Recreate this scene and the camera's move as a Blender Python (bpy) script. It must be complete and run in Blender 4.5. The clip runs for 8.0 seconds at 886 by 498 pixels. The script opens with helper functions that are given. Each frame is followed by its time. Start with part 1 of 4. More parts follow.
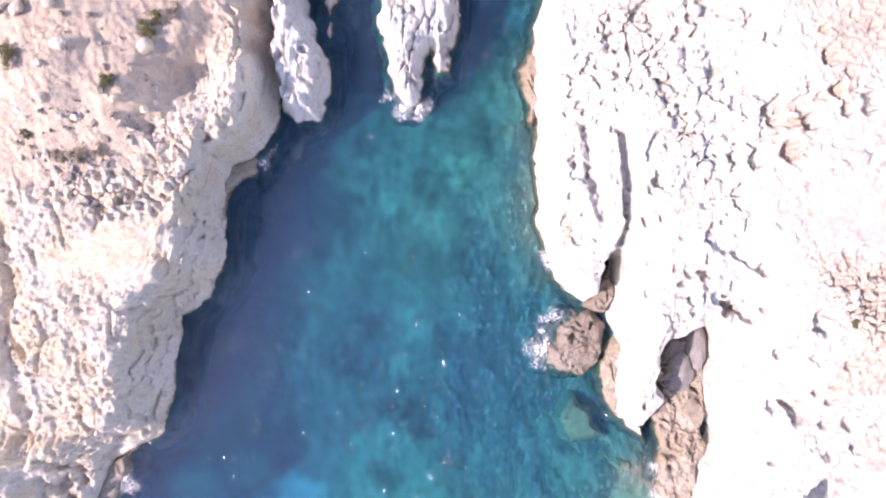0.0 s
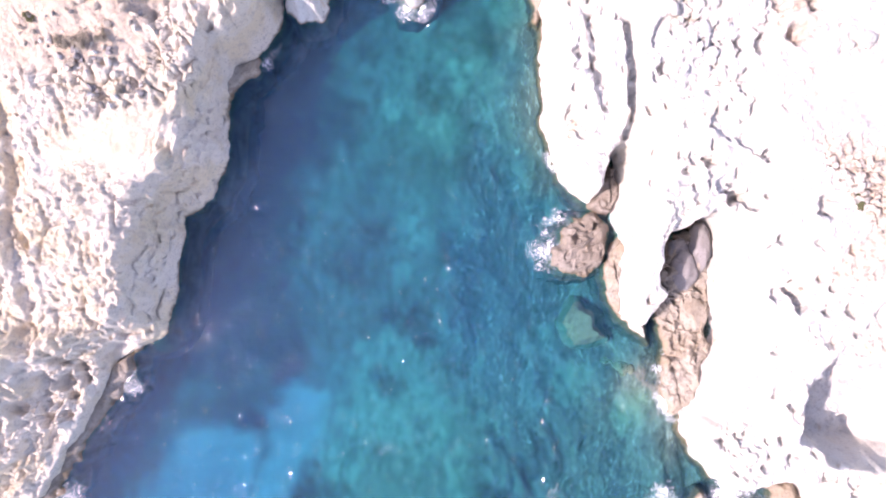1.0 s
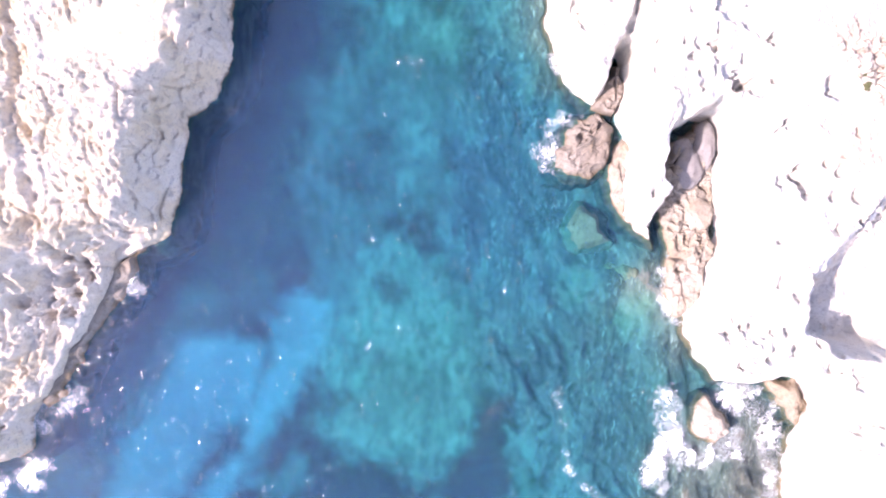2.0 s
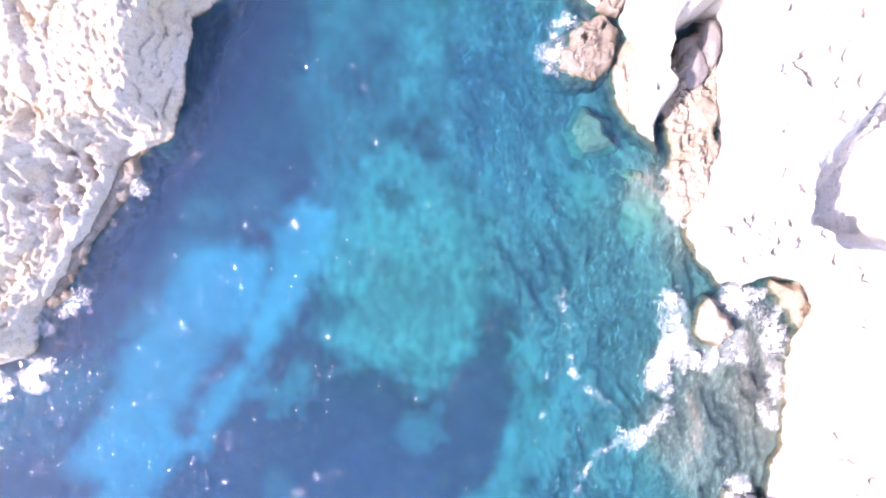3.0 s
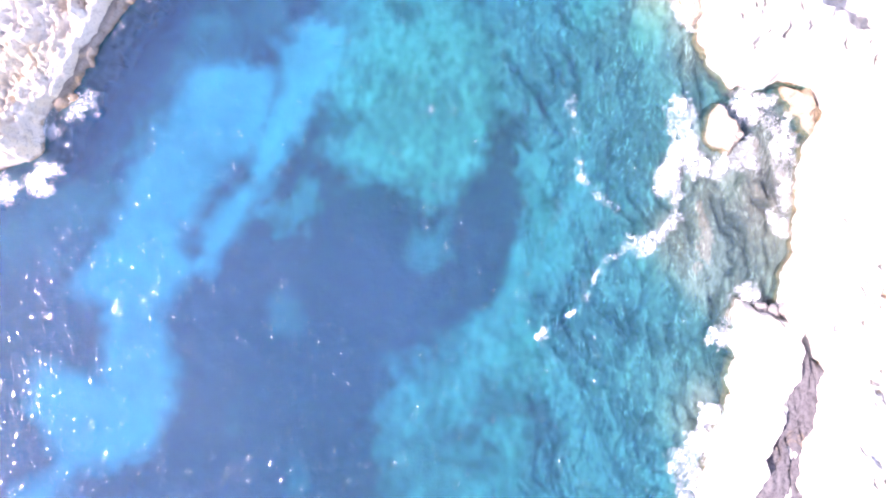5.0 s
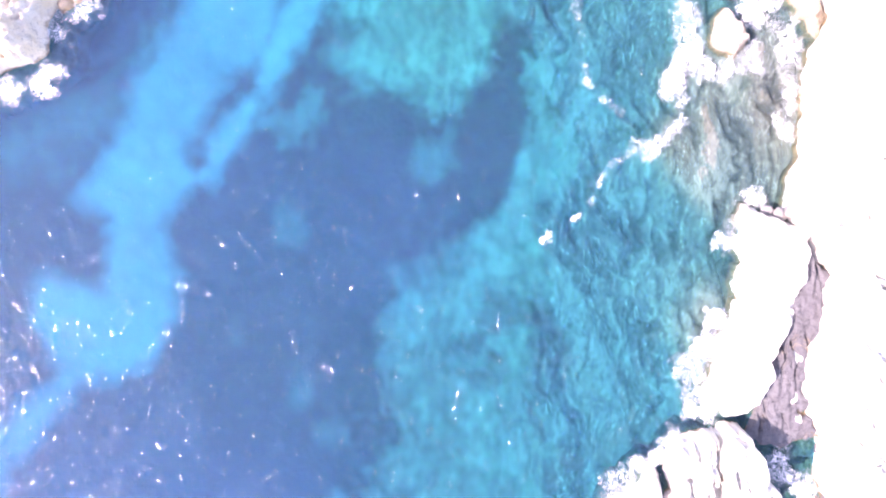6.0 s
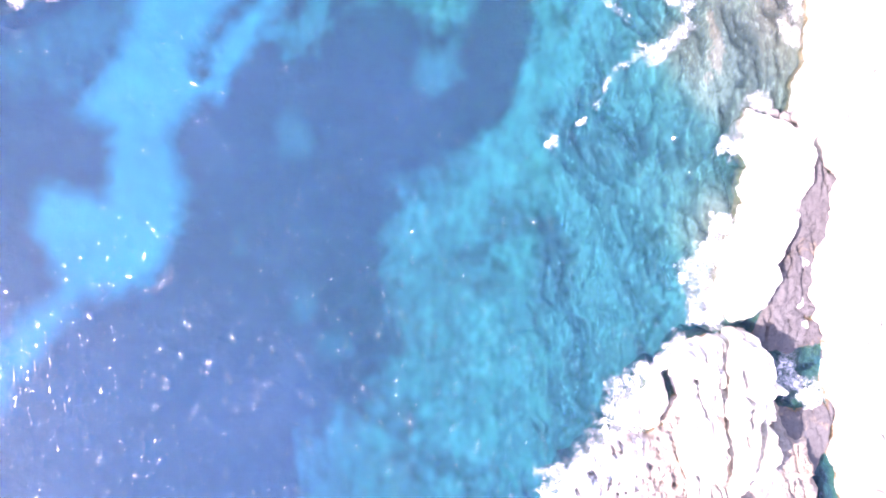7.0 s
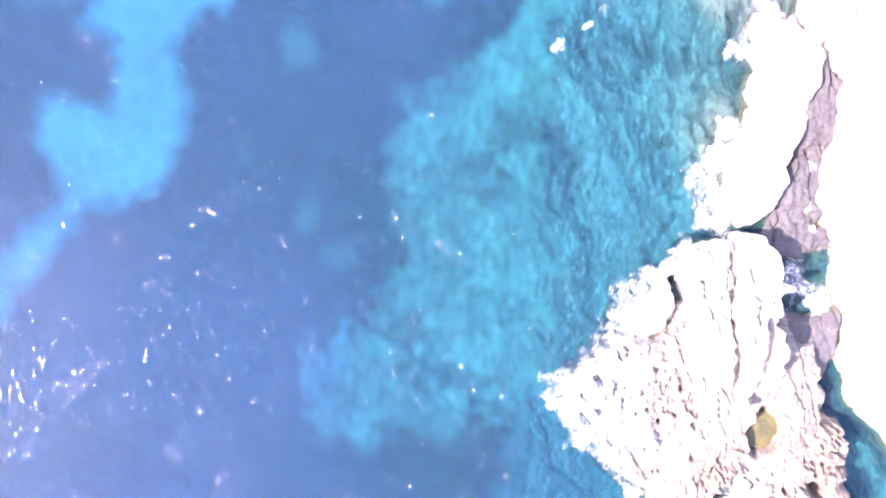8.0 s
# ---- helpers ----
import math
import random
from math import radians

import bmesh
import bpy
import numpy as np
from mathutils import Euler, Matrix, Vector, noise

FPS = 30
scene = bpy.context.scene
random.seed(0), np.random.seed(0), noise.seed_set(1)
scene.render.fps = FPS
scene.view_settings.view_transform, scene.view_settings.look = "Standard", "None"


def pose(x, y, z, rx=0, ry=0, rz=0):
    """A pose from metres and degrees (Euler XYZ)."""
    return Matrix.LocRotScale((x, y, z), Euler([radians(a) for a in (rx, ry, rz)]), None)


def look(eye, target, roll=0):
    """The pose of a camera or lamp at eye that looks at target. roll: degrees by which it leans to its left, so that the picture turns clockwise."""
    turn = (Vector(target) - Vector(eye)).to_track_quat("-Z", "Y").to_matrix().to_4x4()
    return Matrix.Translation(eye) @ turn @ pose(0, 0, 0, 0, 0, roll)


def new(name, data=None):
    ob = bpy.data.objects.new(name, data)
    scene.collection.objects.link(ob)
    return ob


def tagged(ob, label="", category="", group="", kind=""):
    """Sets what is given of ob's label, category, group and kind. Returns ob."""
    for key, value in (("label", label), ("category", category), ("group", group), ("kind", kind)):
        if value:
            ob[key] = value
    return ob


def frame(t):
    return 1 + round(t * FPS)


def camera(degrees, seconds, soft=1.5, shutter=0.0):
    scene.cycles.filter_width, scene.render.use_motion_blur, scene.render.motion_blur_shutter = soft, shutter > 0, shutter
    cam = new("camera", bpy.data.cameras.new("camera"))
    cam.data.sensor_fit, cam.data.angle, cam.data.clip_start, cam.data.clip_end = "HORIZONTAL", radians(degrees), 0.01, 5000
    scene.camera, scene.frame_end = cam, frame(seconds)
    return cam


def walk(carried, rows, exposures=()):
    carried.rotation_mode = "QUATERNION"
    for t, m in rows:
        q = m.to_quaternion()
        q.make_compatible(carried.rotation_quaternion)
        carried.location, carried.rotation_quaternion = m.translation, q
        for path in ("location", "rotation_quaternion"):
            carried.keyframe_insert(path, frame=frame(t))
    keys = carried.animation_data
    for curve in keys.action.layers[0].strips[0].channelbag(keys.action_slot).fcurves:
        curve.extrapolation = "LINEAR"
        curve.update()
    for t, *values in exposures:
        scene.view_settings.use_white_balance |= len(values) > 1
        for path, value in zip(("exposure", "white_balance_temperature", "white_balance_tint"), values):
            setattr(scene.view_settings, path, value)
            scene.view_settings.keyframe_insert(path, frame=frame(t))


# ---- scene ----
cam = camera(68.7, 8.0, 1.8)
# seconds, x, y, z, pitch, roll, heading: the camera looks straight down
ROWS = [
    (0.0, -0.149, -0.400, 54.879, -0.035, -0.016, 1.647),
    (0.5, -0.177, -4.255, 54.831, -0.336, -0.013, 1.710),
    (1.0, -0.211, -8.273, 54.782, -0.477, -0.014, 1.768),
    (1.5, -0.249, -12.368, 54.735, -0.540, -0.020, 1.822),
    (2.0, -0.290, -16.486, 54.693, -0.578, -0.027, 1.875),
    (2.5, -0.333, -20.597, 54.657, -0.616, -0.036, 1.928),
    (3.0, -0.375, -24.691, 54.628, -0.662, -0.046, 1.983),
    (3.5, -0.415, -28.772, 54.605, -0.710, -0.055, 2.041),
    (4.0, -0.453, -32.856, 54.586, -0.741, -0.062, 2.103),
    (4.5, -0.486, -36.962, 54.568, -0.734, -0.066, 2.172),
    (5.0, -0.513, -41.109, 54.545, -0.670, -0.067, 2.248),
    (5.5, -0.532, -45.309, 54.513, -0.535, -0.063, 2.332),
    (6.0, -0.543, -49.567, 54.464, -0.326, -0.053, 2.426),
    (6.5, -0.543, -53.870, 54.392, -0.057, -0.035, 2.530),
    (7.0, -0.531, -58.184, 54.285, 0.236, -0.010, 2.646),
    (7.5, -0.506, -62.450, 54.136, 0.489, 0.024, 2.773),
    (8.0, -0.466, -66.578, 53.931, 0.607, 0.068, 2.913),
]
EXPOSURES = [(0.0, 1.32, 7000, 32), (1.5, 1.64, 6900, 32), (3.5, 2.06, 6800, 33), (4.5, 2.2, 6850, 34), (6.0, 2.37, 7000, 35), (8.0, 2.46, 7000, 37)]
walk(cam, [(t, pose(x, y, z, pitch, roll, heading)) for t, x, y, z, pitch, roll, heading in ROWS], EXPOSURES)

# ---- sky and sun: the sun stands south-west of the inlet ----
SUN_AZIMUTH = math.atan2(-0.3, -0.95)
SUN_HEIGHT = radians(45)
to_sun = Vector((math.cos(SUN_AZIMUTH) * math.cos(SUN_HEIGHT), math.sin(SUN_AZIMUTH) * math.cos(SUN_HEIGHT), math.sin(SUN_HEIGHT)))
world = bpy.data.worlds.new("sky")
scene.world = world
world.use_nodes = True
sky = world.node_tree.nodes.new("ShaderNodeTexSky")
sky.sky_type, sky.sun_disc, sky.sun_elevation = "NISHITA", False, SUN_HEIGHT
sky.sun_rotation = math.pi / 2 - SUN_AZIMUTH
background = world.node_tree.nodes["Background"]
background.inputs["Strength"].default_value = 0.15
world.node_tree.links.new(sky.outputs[0], background.inputs[0])
sun = new("sun", bpy.data.lights.new("sun", "SUN"))
sun.data.energy, sun.data.angle, sun.data.color = 2.8, radians(0.53), (1.0, 0.965, 0.92)
sun.matrix_world = look(to_sun * 200, (0, 0, 0))


# ---- material helpers ----
def material(name, roughness=0.9, specular=0.2):
    m = bpy.data.materials.new(name)
    m.use_nodes = True
    b = m.node_tree.nodes["Principled BSDF"]
    b.inputs["Roughness"].default_value = roughness
    b.inputs["Specular IOR Level"].default_value = specular
    return m, m.node_tree.nodes, m.node_tree.links, b


def noise_node(nodes, links, scale, detail=5.0, stretch=(1, 1, 1), rough=0.6, distort=0.0, turn=0.0):
    geo = nodes.new("ShaderNodeNewGeometry")
    mp = nodes.new("ShaderNodeMapping")
    mp.inputs["Scale"].default_value = stretch
    mp.inputs["Rotation"].default_value = (0, 0, turn)
    links.new(geo.outputs["Position"], mp.inputs["Vector"])
    n = nodes.new("ShaderNodeTexNoise")
    n.inputs["Scale"].default_value, n.inputs["Detail"].default_value = scale, detail
    n.inputs["Roughness"].default_value, n.inputs["Distortion"].default_value = rough, distort
    links.new(mp.outputs[0], n.inputs["Vector"])
    return n.outputs["Fac"]


def span(nodes, links, value, lo, hi, a=0.0, b=1.0):
    r = nodes.new("ShaderNodeMapRange")
    r.interpolation_type = "SMOOTHSTEP"
    r.inputs["From Min"].default_value, r.inputs["From Max"].default_value = lo, hi
    r.inputs["To Min"].default_value, r.inputs["To Max"].default_value = a, b
    links.new(value, r.inputs["Value"])
    return r.outputs["Result"]


def mixed(nodes, links, factor, a, b):
    m = nodes.new("ShaderNodeMix")
    m.data_type = "RGBA"
    for slot, value in ((m.inputs["Factor"], factor), (m.inputs["A"], a), (m.inputs["B"], b)):
        if isinstance(value, tuple):
            slot.default_value = (*value, 1)
        elif isinstance(value, float):
            slot.default_value = value
        else:
            links.new(value, slot)
    return m.outputs["Result"]


def maths(nodes, links, op, a, b=None):
    m = nodes.new("ShaderNodeMath")
    m.operation = op
    for slot, value in zip(m.inputs, (a, b)):
        if value is None:
            continue
        if isinstance(value, (int, float)):
            slot.default_value = value
        else:
            links.new(value, slot)
    return m.outputs[0]


def attribute(nodes, name):
    a = nodes.new("ShaderNodeAttribute")
    a.attribute_name = name
    return a.outputs["Fac"]


def bumped(nodes, links, shader, heights, normal="Normal"):
    last = None
    for value, strength, distance in heights:
        b = nodes.new("ShaderNodeBump")
        b.inputs["Strength"].default_value, b.inputs["Distance"].default_value = strength, distance
        links.new(value, b.inputs["Height"])
        if last:
            links.new(last, b.inputs["Normal"])
        last = b.outputs[0]
    links.new(last, shader.inputs[normal])


# ---- materials ----
def limestone(name, pale, cream, grey, wet_top=0.7, streak=(1, 1, 1)):
    """Weathered limestone: cream and grey patches, pitted grain, a brown algae band at the waterline, soil where the mesh says so."""
    m, nodes, links, b = material(name, 0.92, 0.15)
    patches = noise_node(nodes, links, 0.22, 6, streak, 0.65, 0.4)
    colour = mixed(nodes, links, span(nodes, links, patches, 0.42, 0.62), pale, cream)
    lichen = noise_node(nodes, links, 1.3, 8, streak, 0.75, 0.6)
    colour = mixed(nodes, links, span(nodes, links, lichen, 0.5, 0.68, 0.0, 0.8), colour, grey)
    speck = noise_node(nodes, links, 5.5, 6, streak, 0.75, 0.3)
    colour = mixed(nodes, links, span(nodes, links, speck, 0.54, 0.68, 0.0, 0.75), colour, tuple(c * 0.62 for c in grey))
    rust = noise_node(nodes, links, 0.5, 5, (1, 0.6, 1), 0.65, 0.8)
    colour = mixed(nodes, links, span(nodes, links, rust, 0.58, 0.7, 0.0, 0.55), colour, (0.58, 0.43, 0.28))
    colour = mixed(nodes, links, attribute(nodes, "soil"), colour,
                   mixed(nodes, links, span(nodes, links, noise_node(nodes, links, 0.4, 8, (1, 1, 1), 0.75, 0.5), 0.42, 0.6), (0.77, 0.61, 0.47),
                         mixed(nodes, links, span(nodes, links, noise_node(nodes, links, 2.5, 8, (1, 1, 1), 0.75), 0.4, 0.62), (0.66, 0.53, 0.43), (0.48, 0.4, 0.35))))
    geo = nodes.new("ShaderNodeNewGeometry")
    xyz = nodes.new("ShaderNodeSeparateXYZ")
    links.new(geo.outputs["Position"], xyz.inputs[0])
    ragged = maths(nodes, links, "ADD", xyz.outputs["Z"], maths(nodes, links, "MULTIPLY", noise_node(nodes, links, 0.45, 7, (1, 1, 1), 0.7), -1.7))
    band = span(nodes, links, ragged, -0.95, max(wet_top, 0.5) - 1.25, 1.0 if wet_top > 0 else 0.0, 0.0)
    algae = mixed(nodes, links, span(nodes, links, noise_node(nodes, links, 2.2, 6), 0.35, 0.65), (0.3, 0.215, 0.13), (0.16, 0.13, 0.09))
    colour = mixed(nodes, links, band, colour, algae)
    sunk = maths(nodes, links, "ADD", xyz.outputs["Z"], maths(nodes, links, "MULTIPLY", noise_node(nodes, links, 0.9, 5), 0.5))
    mottle = mixed(nodes, links, span(nodes, links, noise_node(nodes, links, 1.4, 7, (1, 0.5, 1), 0.7), 0.38, 0.62), (0.08, 0.068, 0.06), (0.2, 0.17, 0.145))
    colour = mixed(nodes, links, span(nodes, links, sunk, -0.35, 0.1, 1.0 if wet_top > 0 else 0.0, 0.0), colour, mottle)
    links.new(colour, b.inputs["Base Color"])
    links.new(span(nodes, links, band, 0, 1, 0.92, 0.45), b.inputs["Roughness"])
    bumped(nodes, links, b, [(noise_node(nodes, links, 2.2, 10, streak, 0.8), 1.0, 0.25), (noise_node(nodes, links, 8.0, 6, (1, 1, 1), 0.75), 1.0, 0.09)])
    return m


STONE_WEST = limestone("limestone_cream", (0.83, 0.735, 0.635), (0.81, 0.675, 0.5), (0.58, 0.49, 0.42))
STONE_EAST = limestone("limestone_white", (0.8, 0.775, 0.73), (0.79, 0.73, 0.64), (0.6, 0.555, 0.51), 0.6)
STONE_FIN = limestone("limestone_streaked", (0.77, 0.76, 0.74), (0.72, 0.67, 0.61), (0.5, 0.47, 0.44), 0.8, (1, 0.3, 0.5))
STONE_BROWN = limestone("limestone_washed", (0.5, 0.43, 0.36), (0.4, 0.32, 0.24), (0.24, 0.2, 0.18), 0.75)
STONE_SURF = limestone("limestone_surf", (0.4, 0.345, 0.3), (0.31, 0.255, 0.21), (0.19, 0.155, 0.135), 0.75)
STONE_PLATFORM = limestone("limestone_platform", (0.5, 0.435, 0.395), (0.4, 0.33, 0.28), (0.21, 0.175, 0.16), 0.5)
# dark lavender stone: the shade of the gully is put into its colour
STONE_GULLY_SHADE = limestone("limestone_gully_shade", (0.2, 0.19, 0.205), (0.165, 0.155, 0.17), (0.11, 0.1, 0.115), 0.5)
STONE_SUNK = limestone("limestone_sunken", (0.4, 0.34, 0.25), (0.33, 0.27, 0.19), (0.2, 0.17, 0.13), 0)
STONE_GREY = limestone("limestone_grey", (0.36, 0.33, 0.33), (0.32, 0.3, 0.29), (0.26, 0.24, 0.24), 0.4)


def make_seabed_material():
    m, nodes, links, b = material("seabed", 0.95, 0.1)
    weed = mixed(nodes, links, span(nodes, links, noise_node(nodes, links, 1.1, 6), 0.35, 0.65), (0.03, 0.04, 0.03), (0.06, 0.07, 0.045))
    rock = mixed(nodes, links, span(nodes, links, attribute(nodes, "tone"), 0.1, 0.95), (0.125, 0.105, 0.098), (0.28, 0.235, 0.205))
    rock = mixed(nodes, links, span(nodes, links, noise_node(nodes, links, 0.2, 5, (1, 0.5, 1), 0.6, 0.6), 0.46, 0.62, 0.0, 0.75), rock, (0.2, 0.15, 0.12))
    flecks = noise_node(nodes, links, 2.8, 7, (1, 0.4, 1), 0.75, 1.2, 0.25)
    rock = mixed(nodes, links, span(nodes, links, flecks, 0.52, 0.64, 0.0, 0.85), rock, (0.44, 0.38, 0.33))
    rock = mixed(nodes, links, span(nodes, links, noise_node(nodes, links, 1.7, 7, (1, 0.35, 1), 0.7, 1.6, 0.25), 0.5, 0.62, 0.0, 0.5), rock, (0.07, 0.06, 0.06))
    rock = mixed(nodes, links, attribute(nodes, "crack"), rock, (0.05, 0.055, 0.055))
    sand = mixed(nodes, links, span(nodes, links, noise_node(nodes, links, 0.6, 6), 0.3, 0.7), (0.46, 0.68, 0.6), (0.38, 0.57, 0.5))
    colour = mixed(nodes, links, attribute(nodes, "rock"), weed, rock)
    turf = mixed(nodes, links, span(nodes, links, noise_node(nodes, links, 1.2, 7, (1, 0.5, 1), 0.65), 0.35, 0.65), (0.34, 0.43, 0.31), (0.2, 0.27, 0.19))
    colour = mixed(nodes, links, attribute(nodes, "pale"), colour, turf)
    colour = mixed(nodes, links, attribute(nodes, "sand"), colour, sand)
    links.new(colour, b.inputs["Base Color"])
    bumped(nodes, links, b, [(noise_node(nodes, links, 1.5, 8), 0.8, 0.15)])
    return m


def make_water_material(name, surface):
    """Clear sea water: what goes through it is tinted by its depth and some light is scattered back blue; the rippled surface mirrors sun and sky."""
    m = bpy.data.materials.new(name)
    m.use_nodes = True
    nodes, links = m.node_tree.nodes, m.node_tree.links
    nodes.remove(nodes["Principled BSDF"])
    out = nodes["Material Output"]
    depth = attribute(nodes, "depth")
    tint = nodes.new("ShaderNodeCombineColor")
    for slot, k in zip(tint.inputs, WATER_ABSORB):
        links.new(maths(nodes, links, "EXPONENT", maths(nodes, links, "MULTIPLY", depth, -k / 2)), slot)
    clear = nodes.new("ShaderNodeBsdfTransparent")
    links.new(tint.outputs[0], clear.inputs["Color"])
    back = nodes.new("ShaderNodeSubsurfaceScattering")
    back.falloff = "BURLEY"
    back.inputs["Color"].default_value = (*WATER_SCATTER, 1)
    back.inputs["Scale"].default_value = 1.0
    back.inputs["Radius"].default_value = (3.0, 4.0, 5.0)
    ruffled = nodes.new("ShaderNodeBsdfDiffuse")
    ruffled.inputs["Color"].default_value = (*WATER_SCATTER, 1)
    glow = nodes.new("ShaderNodeMixShader")
    glow.inputs[0].default_value = 0.28 if surface else 0.0
    links.new(back.outputs[0], glow.inputs[1])
    links.new(ruffled.outputs[0], glow.inputs[2])
    body = nodes.new("ShaderNodeMixShader")
    amount = maths(nodes, links, "SUBTRACT", 1.0, maths(nodes, links, "EXPONENT", maths(nodes, links, "MULTIPLY", depth, -WATER_CLOUD * (0.62 if surface else 0.38))))
    links.new(amount, body.inputs[0])
    links.new(clear.outputs[0], body.inputs[1])
    links.new(glow.outputs[0], body.inputs[2])
    if not surface:
        links.new(body.outputs[0], out.inputs["Surface"])
        return m
    gloss = nodes.new("ShaderNodeBsdfGlossy")
    gloss.inputs["Roughness"].default_value = 0.065
    fresnel = nodes.new("ShaderNodeFresnel")
    fresnel.inputs["IOR"].default_value = 1.34
    swell = noise_node(nodes, links, 0.35, 3, (1, 0.5, 1), 0.5, 0.3, 0.5)
    squall = span(nodes, links, noise_node(nodes, links, 0.11, 3, (1, 1, 1), 0.6, 0.4), 0.35, 0.65, 0.7, 1.05)
    gust = maths(nodes, links, "MULTIPLY", squall, span(nodes, links, noise_node(nodes, links, 1.3, 2, (1, 0.6, 1), 0.5, 0.3, 0.4), 0.535, 0.73, 0.3, 3.4))
    chop = maths(nodes, links, "MULTIPLY", noise_node(nodes, links, 3.4, 0, (1, 0.32, 1), 0.5, 0.4, 0.1), gust)
    bumped(nodes, links, gloss, [(swell, 1.0, 0.05), (chop, 1.0, 0.09)])
    for layer in (back, ruffled):
        bumped(nodes, links, layer, [(swell, 1.0, 0.1), (noise_node(nodes, links, 1.9, 4, (1, 0.3, 1), 0.6, 0.4, 0.2), 1.0, 0.8)])
    top = nodes.new("ShaderNodeMixShader")
    links.new(fresnel.outputs[0], top.inputs[0])
    links.new(body.outputs[0], top.inputs[1])
    links.new(gloss.outputs[0], top.inputs[2])
    links.new(top.outputs[0], out.inputs["Surface"])
    return m


WATER_ABSORB = (0.72, 0.095, 0.04)
WATER_SCATTER = (0.082, 0.176, 0.368)
WATER_CLOUD = 0.068
SEABED = make_seabed_material()
WATER = make_water_material("sea_water", True)
WATER_DEEP = make_water_material("deep_sea_water", False)


def make_foam_material():
    """Foam: dense where the sheet is full, a net of threads and bubbles where it thins out, bare water between."""
    m, nodes, links, b = material("foam", 0.8, 0.3)
    links.new(mixed(nodes, links, span(nodes, links, noise_node(nodes, links, 3.0, 6), 0.3, 0.7), (0.88, 0.88, 0.89), (0.72, 0.74, 0.77)), b.inputs["Base Color"])
    bumped(nodes, links, b, [(noise_node(nodes, links, 9.0, 5), 0.8, 0.04)])
    cover = attribute(nodes, "cover")
    geo = nodes.new("ShaderNodeNewGeometry")
    warp = nodes.new("ShaderNodeTexNoise")
    warp.inputs["Scale"].default_value, warp.inputs["Detail"].default_value = 1.6, 4
    links.new(geo.outputs["Position"], warp.inputs["Vector"])
    shift = nodes.new("ShaderNodeVectorMath")
    shift.operation = "MULTIPLY_ADD"
    links.new(warp.outputs["Color"], shift.inputs[0])
    shift.inputs[1].default_value = (1.3, 1.3, 0)
    links.new(geo.outputs["Position"], shift.inputs[2])
    nets = []
    for scale, reach in ((2.3, 0.13), (6.0, 0.2)):
        v = nodes.new("ShaderNodeTexVoronoi")
        v.feature, v.voronoi_dimensions = "DISTANCE_TO_EDGE", "2D"
        v.inputs["Scale"].default_value = scale
        links.new(shift.outputs[0], v.inputs["Vector"])
        wide = maths(nodes, links, "MULTIPLY", maths(nodes, links, "POWER", cover, 1.2), reach)
        nets.append(maths(nodes, links, "SUBTRACT", 1.0, maths(nodes, links, "DIVIDE", v.outputs["Distance"], maths(nodes, links, "ADD", wide, 0.004))))
    net = maths(nodes, links, "MAXIMUM", nets[0], nets[1])
    full = maths(nodes, links, "ADD", maths(nodes, links, "MULTIPLY", cover, 2.4), maths(nodes, links, "MULTIPLY", noise_node(nodes, links, 2.4, 8, (1, 1, 1), 0.8), 2.2))
    alpha = maths(nodes, links, "MAXIMUM", span(nodes, links, net, 0.0, 0.7, 0.0, 0.85), span(nodes, links, full, 2.55, 3.2, 0.0, 0.95))
    alpha = maths(nodes, links, "MULTIPLY", alpha, span(nodes, links, cover, 0.02, 0.2))
    links.new(alpha, b.inputs["Alpha"])
    return m


def make_leaf_material(name, a, c):
    m, nodes, links, b = material(name, 0.8, 0.2)
    g = nodes.new("ShaderNodeNewGeometry")
    links.new(mixed(nodes, links, g.outputs["Random Per Island"], a, c), b.inputs["Base Color"])
    return m


FOAM = make_foam_material()
LEAF_GREEN = make_leaf_material("leaf_olive", (0.075, 0.085, 0.04), (0.16, 0.15, 0.08))
LEAF_DRY = make_leaf_material("leaf_dry", (0.2, 0.17, 0.13), (0.34, 0.3, 0.25))
TWIG, _n, _l, _b = material("twig", 0.9)
_b.inputs["Base Color"].default_value = (0.14, 0.1, 0.07, 1)


# ---- noise on arrays ----
def hash2(ix, iy, seed):
    h = (ix.astype(np.int64) * 374761393 + iy.astype(np.int64) * 668265263 + seed * 974711) & 0xFFFFFFFF
    h = ((h ^ (h >> 13)) * 1274126177) & 0xFFFFFFFF
    h = ((h ^ (h >> 16)) * 2246822519) & 0xFFFFFFFF
    return ((h ^ (h >> 15)) & 0xFFFFFF) / float(0x1000000)


def vnoise(x, y, seed):
    ix, iy = np.floor(x), np.floor(y)
    fx, fy = x - ix, y - iy
    fx, fy = fx * fx * fx * (fx * (fx * 6 - 15) + 10), fy * fy * fy * (fy * (fy * 6 - 15) + 10)
    a, b = hash2(ix, iy, seed), hash2(ix + 1, iy, seed)
    c, d = hash2(ix, iy + 1, seed), hash2(ix + 1, iy + 1, seed)
    return (a + (b - a) * fx) * (1 - fy) + (c + (d - c) * fx) * fy - 0.5


def fbm(x, y, size, octaves, seed, gain=0.5):
    """Fractal noise, about -0.5 to 0.5, whose largest lumps are size metres across."""
    total, amp, norm = np.zeros_like(x), 1.0, 0.0
    for k in range(octaves):
        turn = 0.6 + 1.1 * k
        u = (x * math.cos(turn) - y * math.sin(turn)) * 2 ** k / size
        v = (x * math.sin(turn) + y * math.cos(turn)) * 2 ** k / size
        total += amp * vnoise(u, v, seed + k * 7)
        norm += amp
        amp *= gain
    return total / norm * 1.6


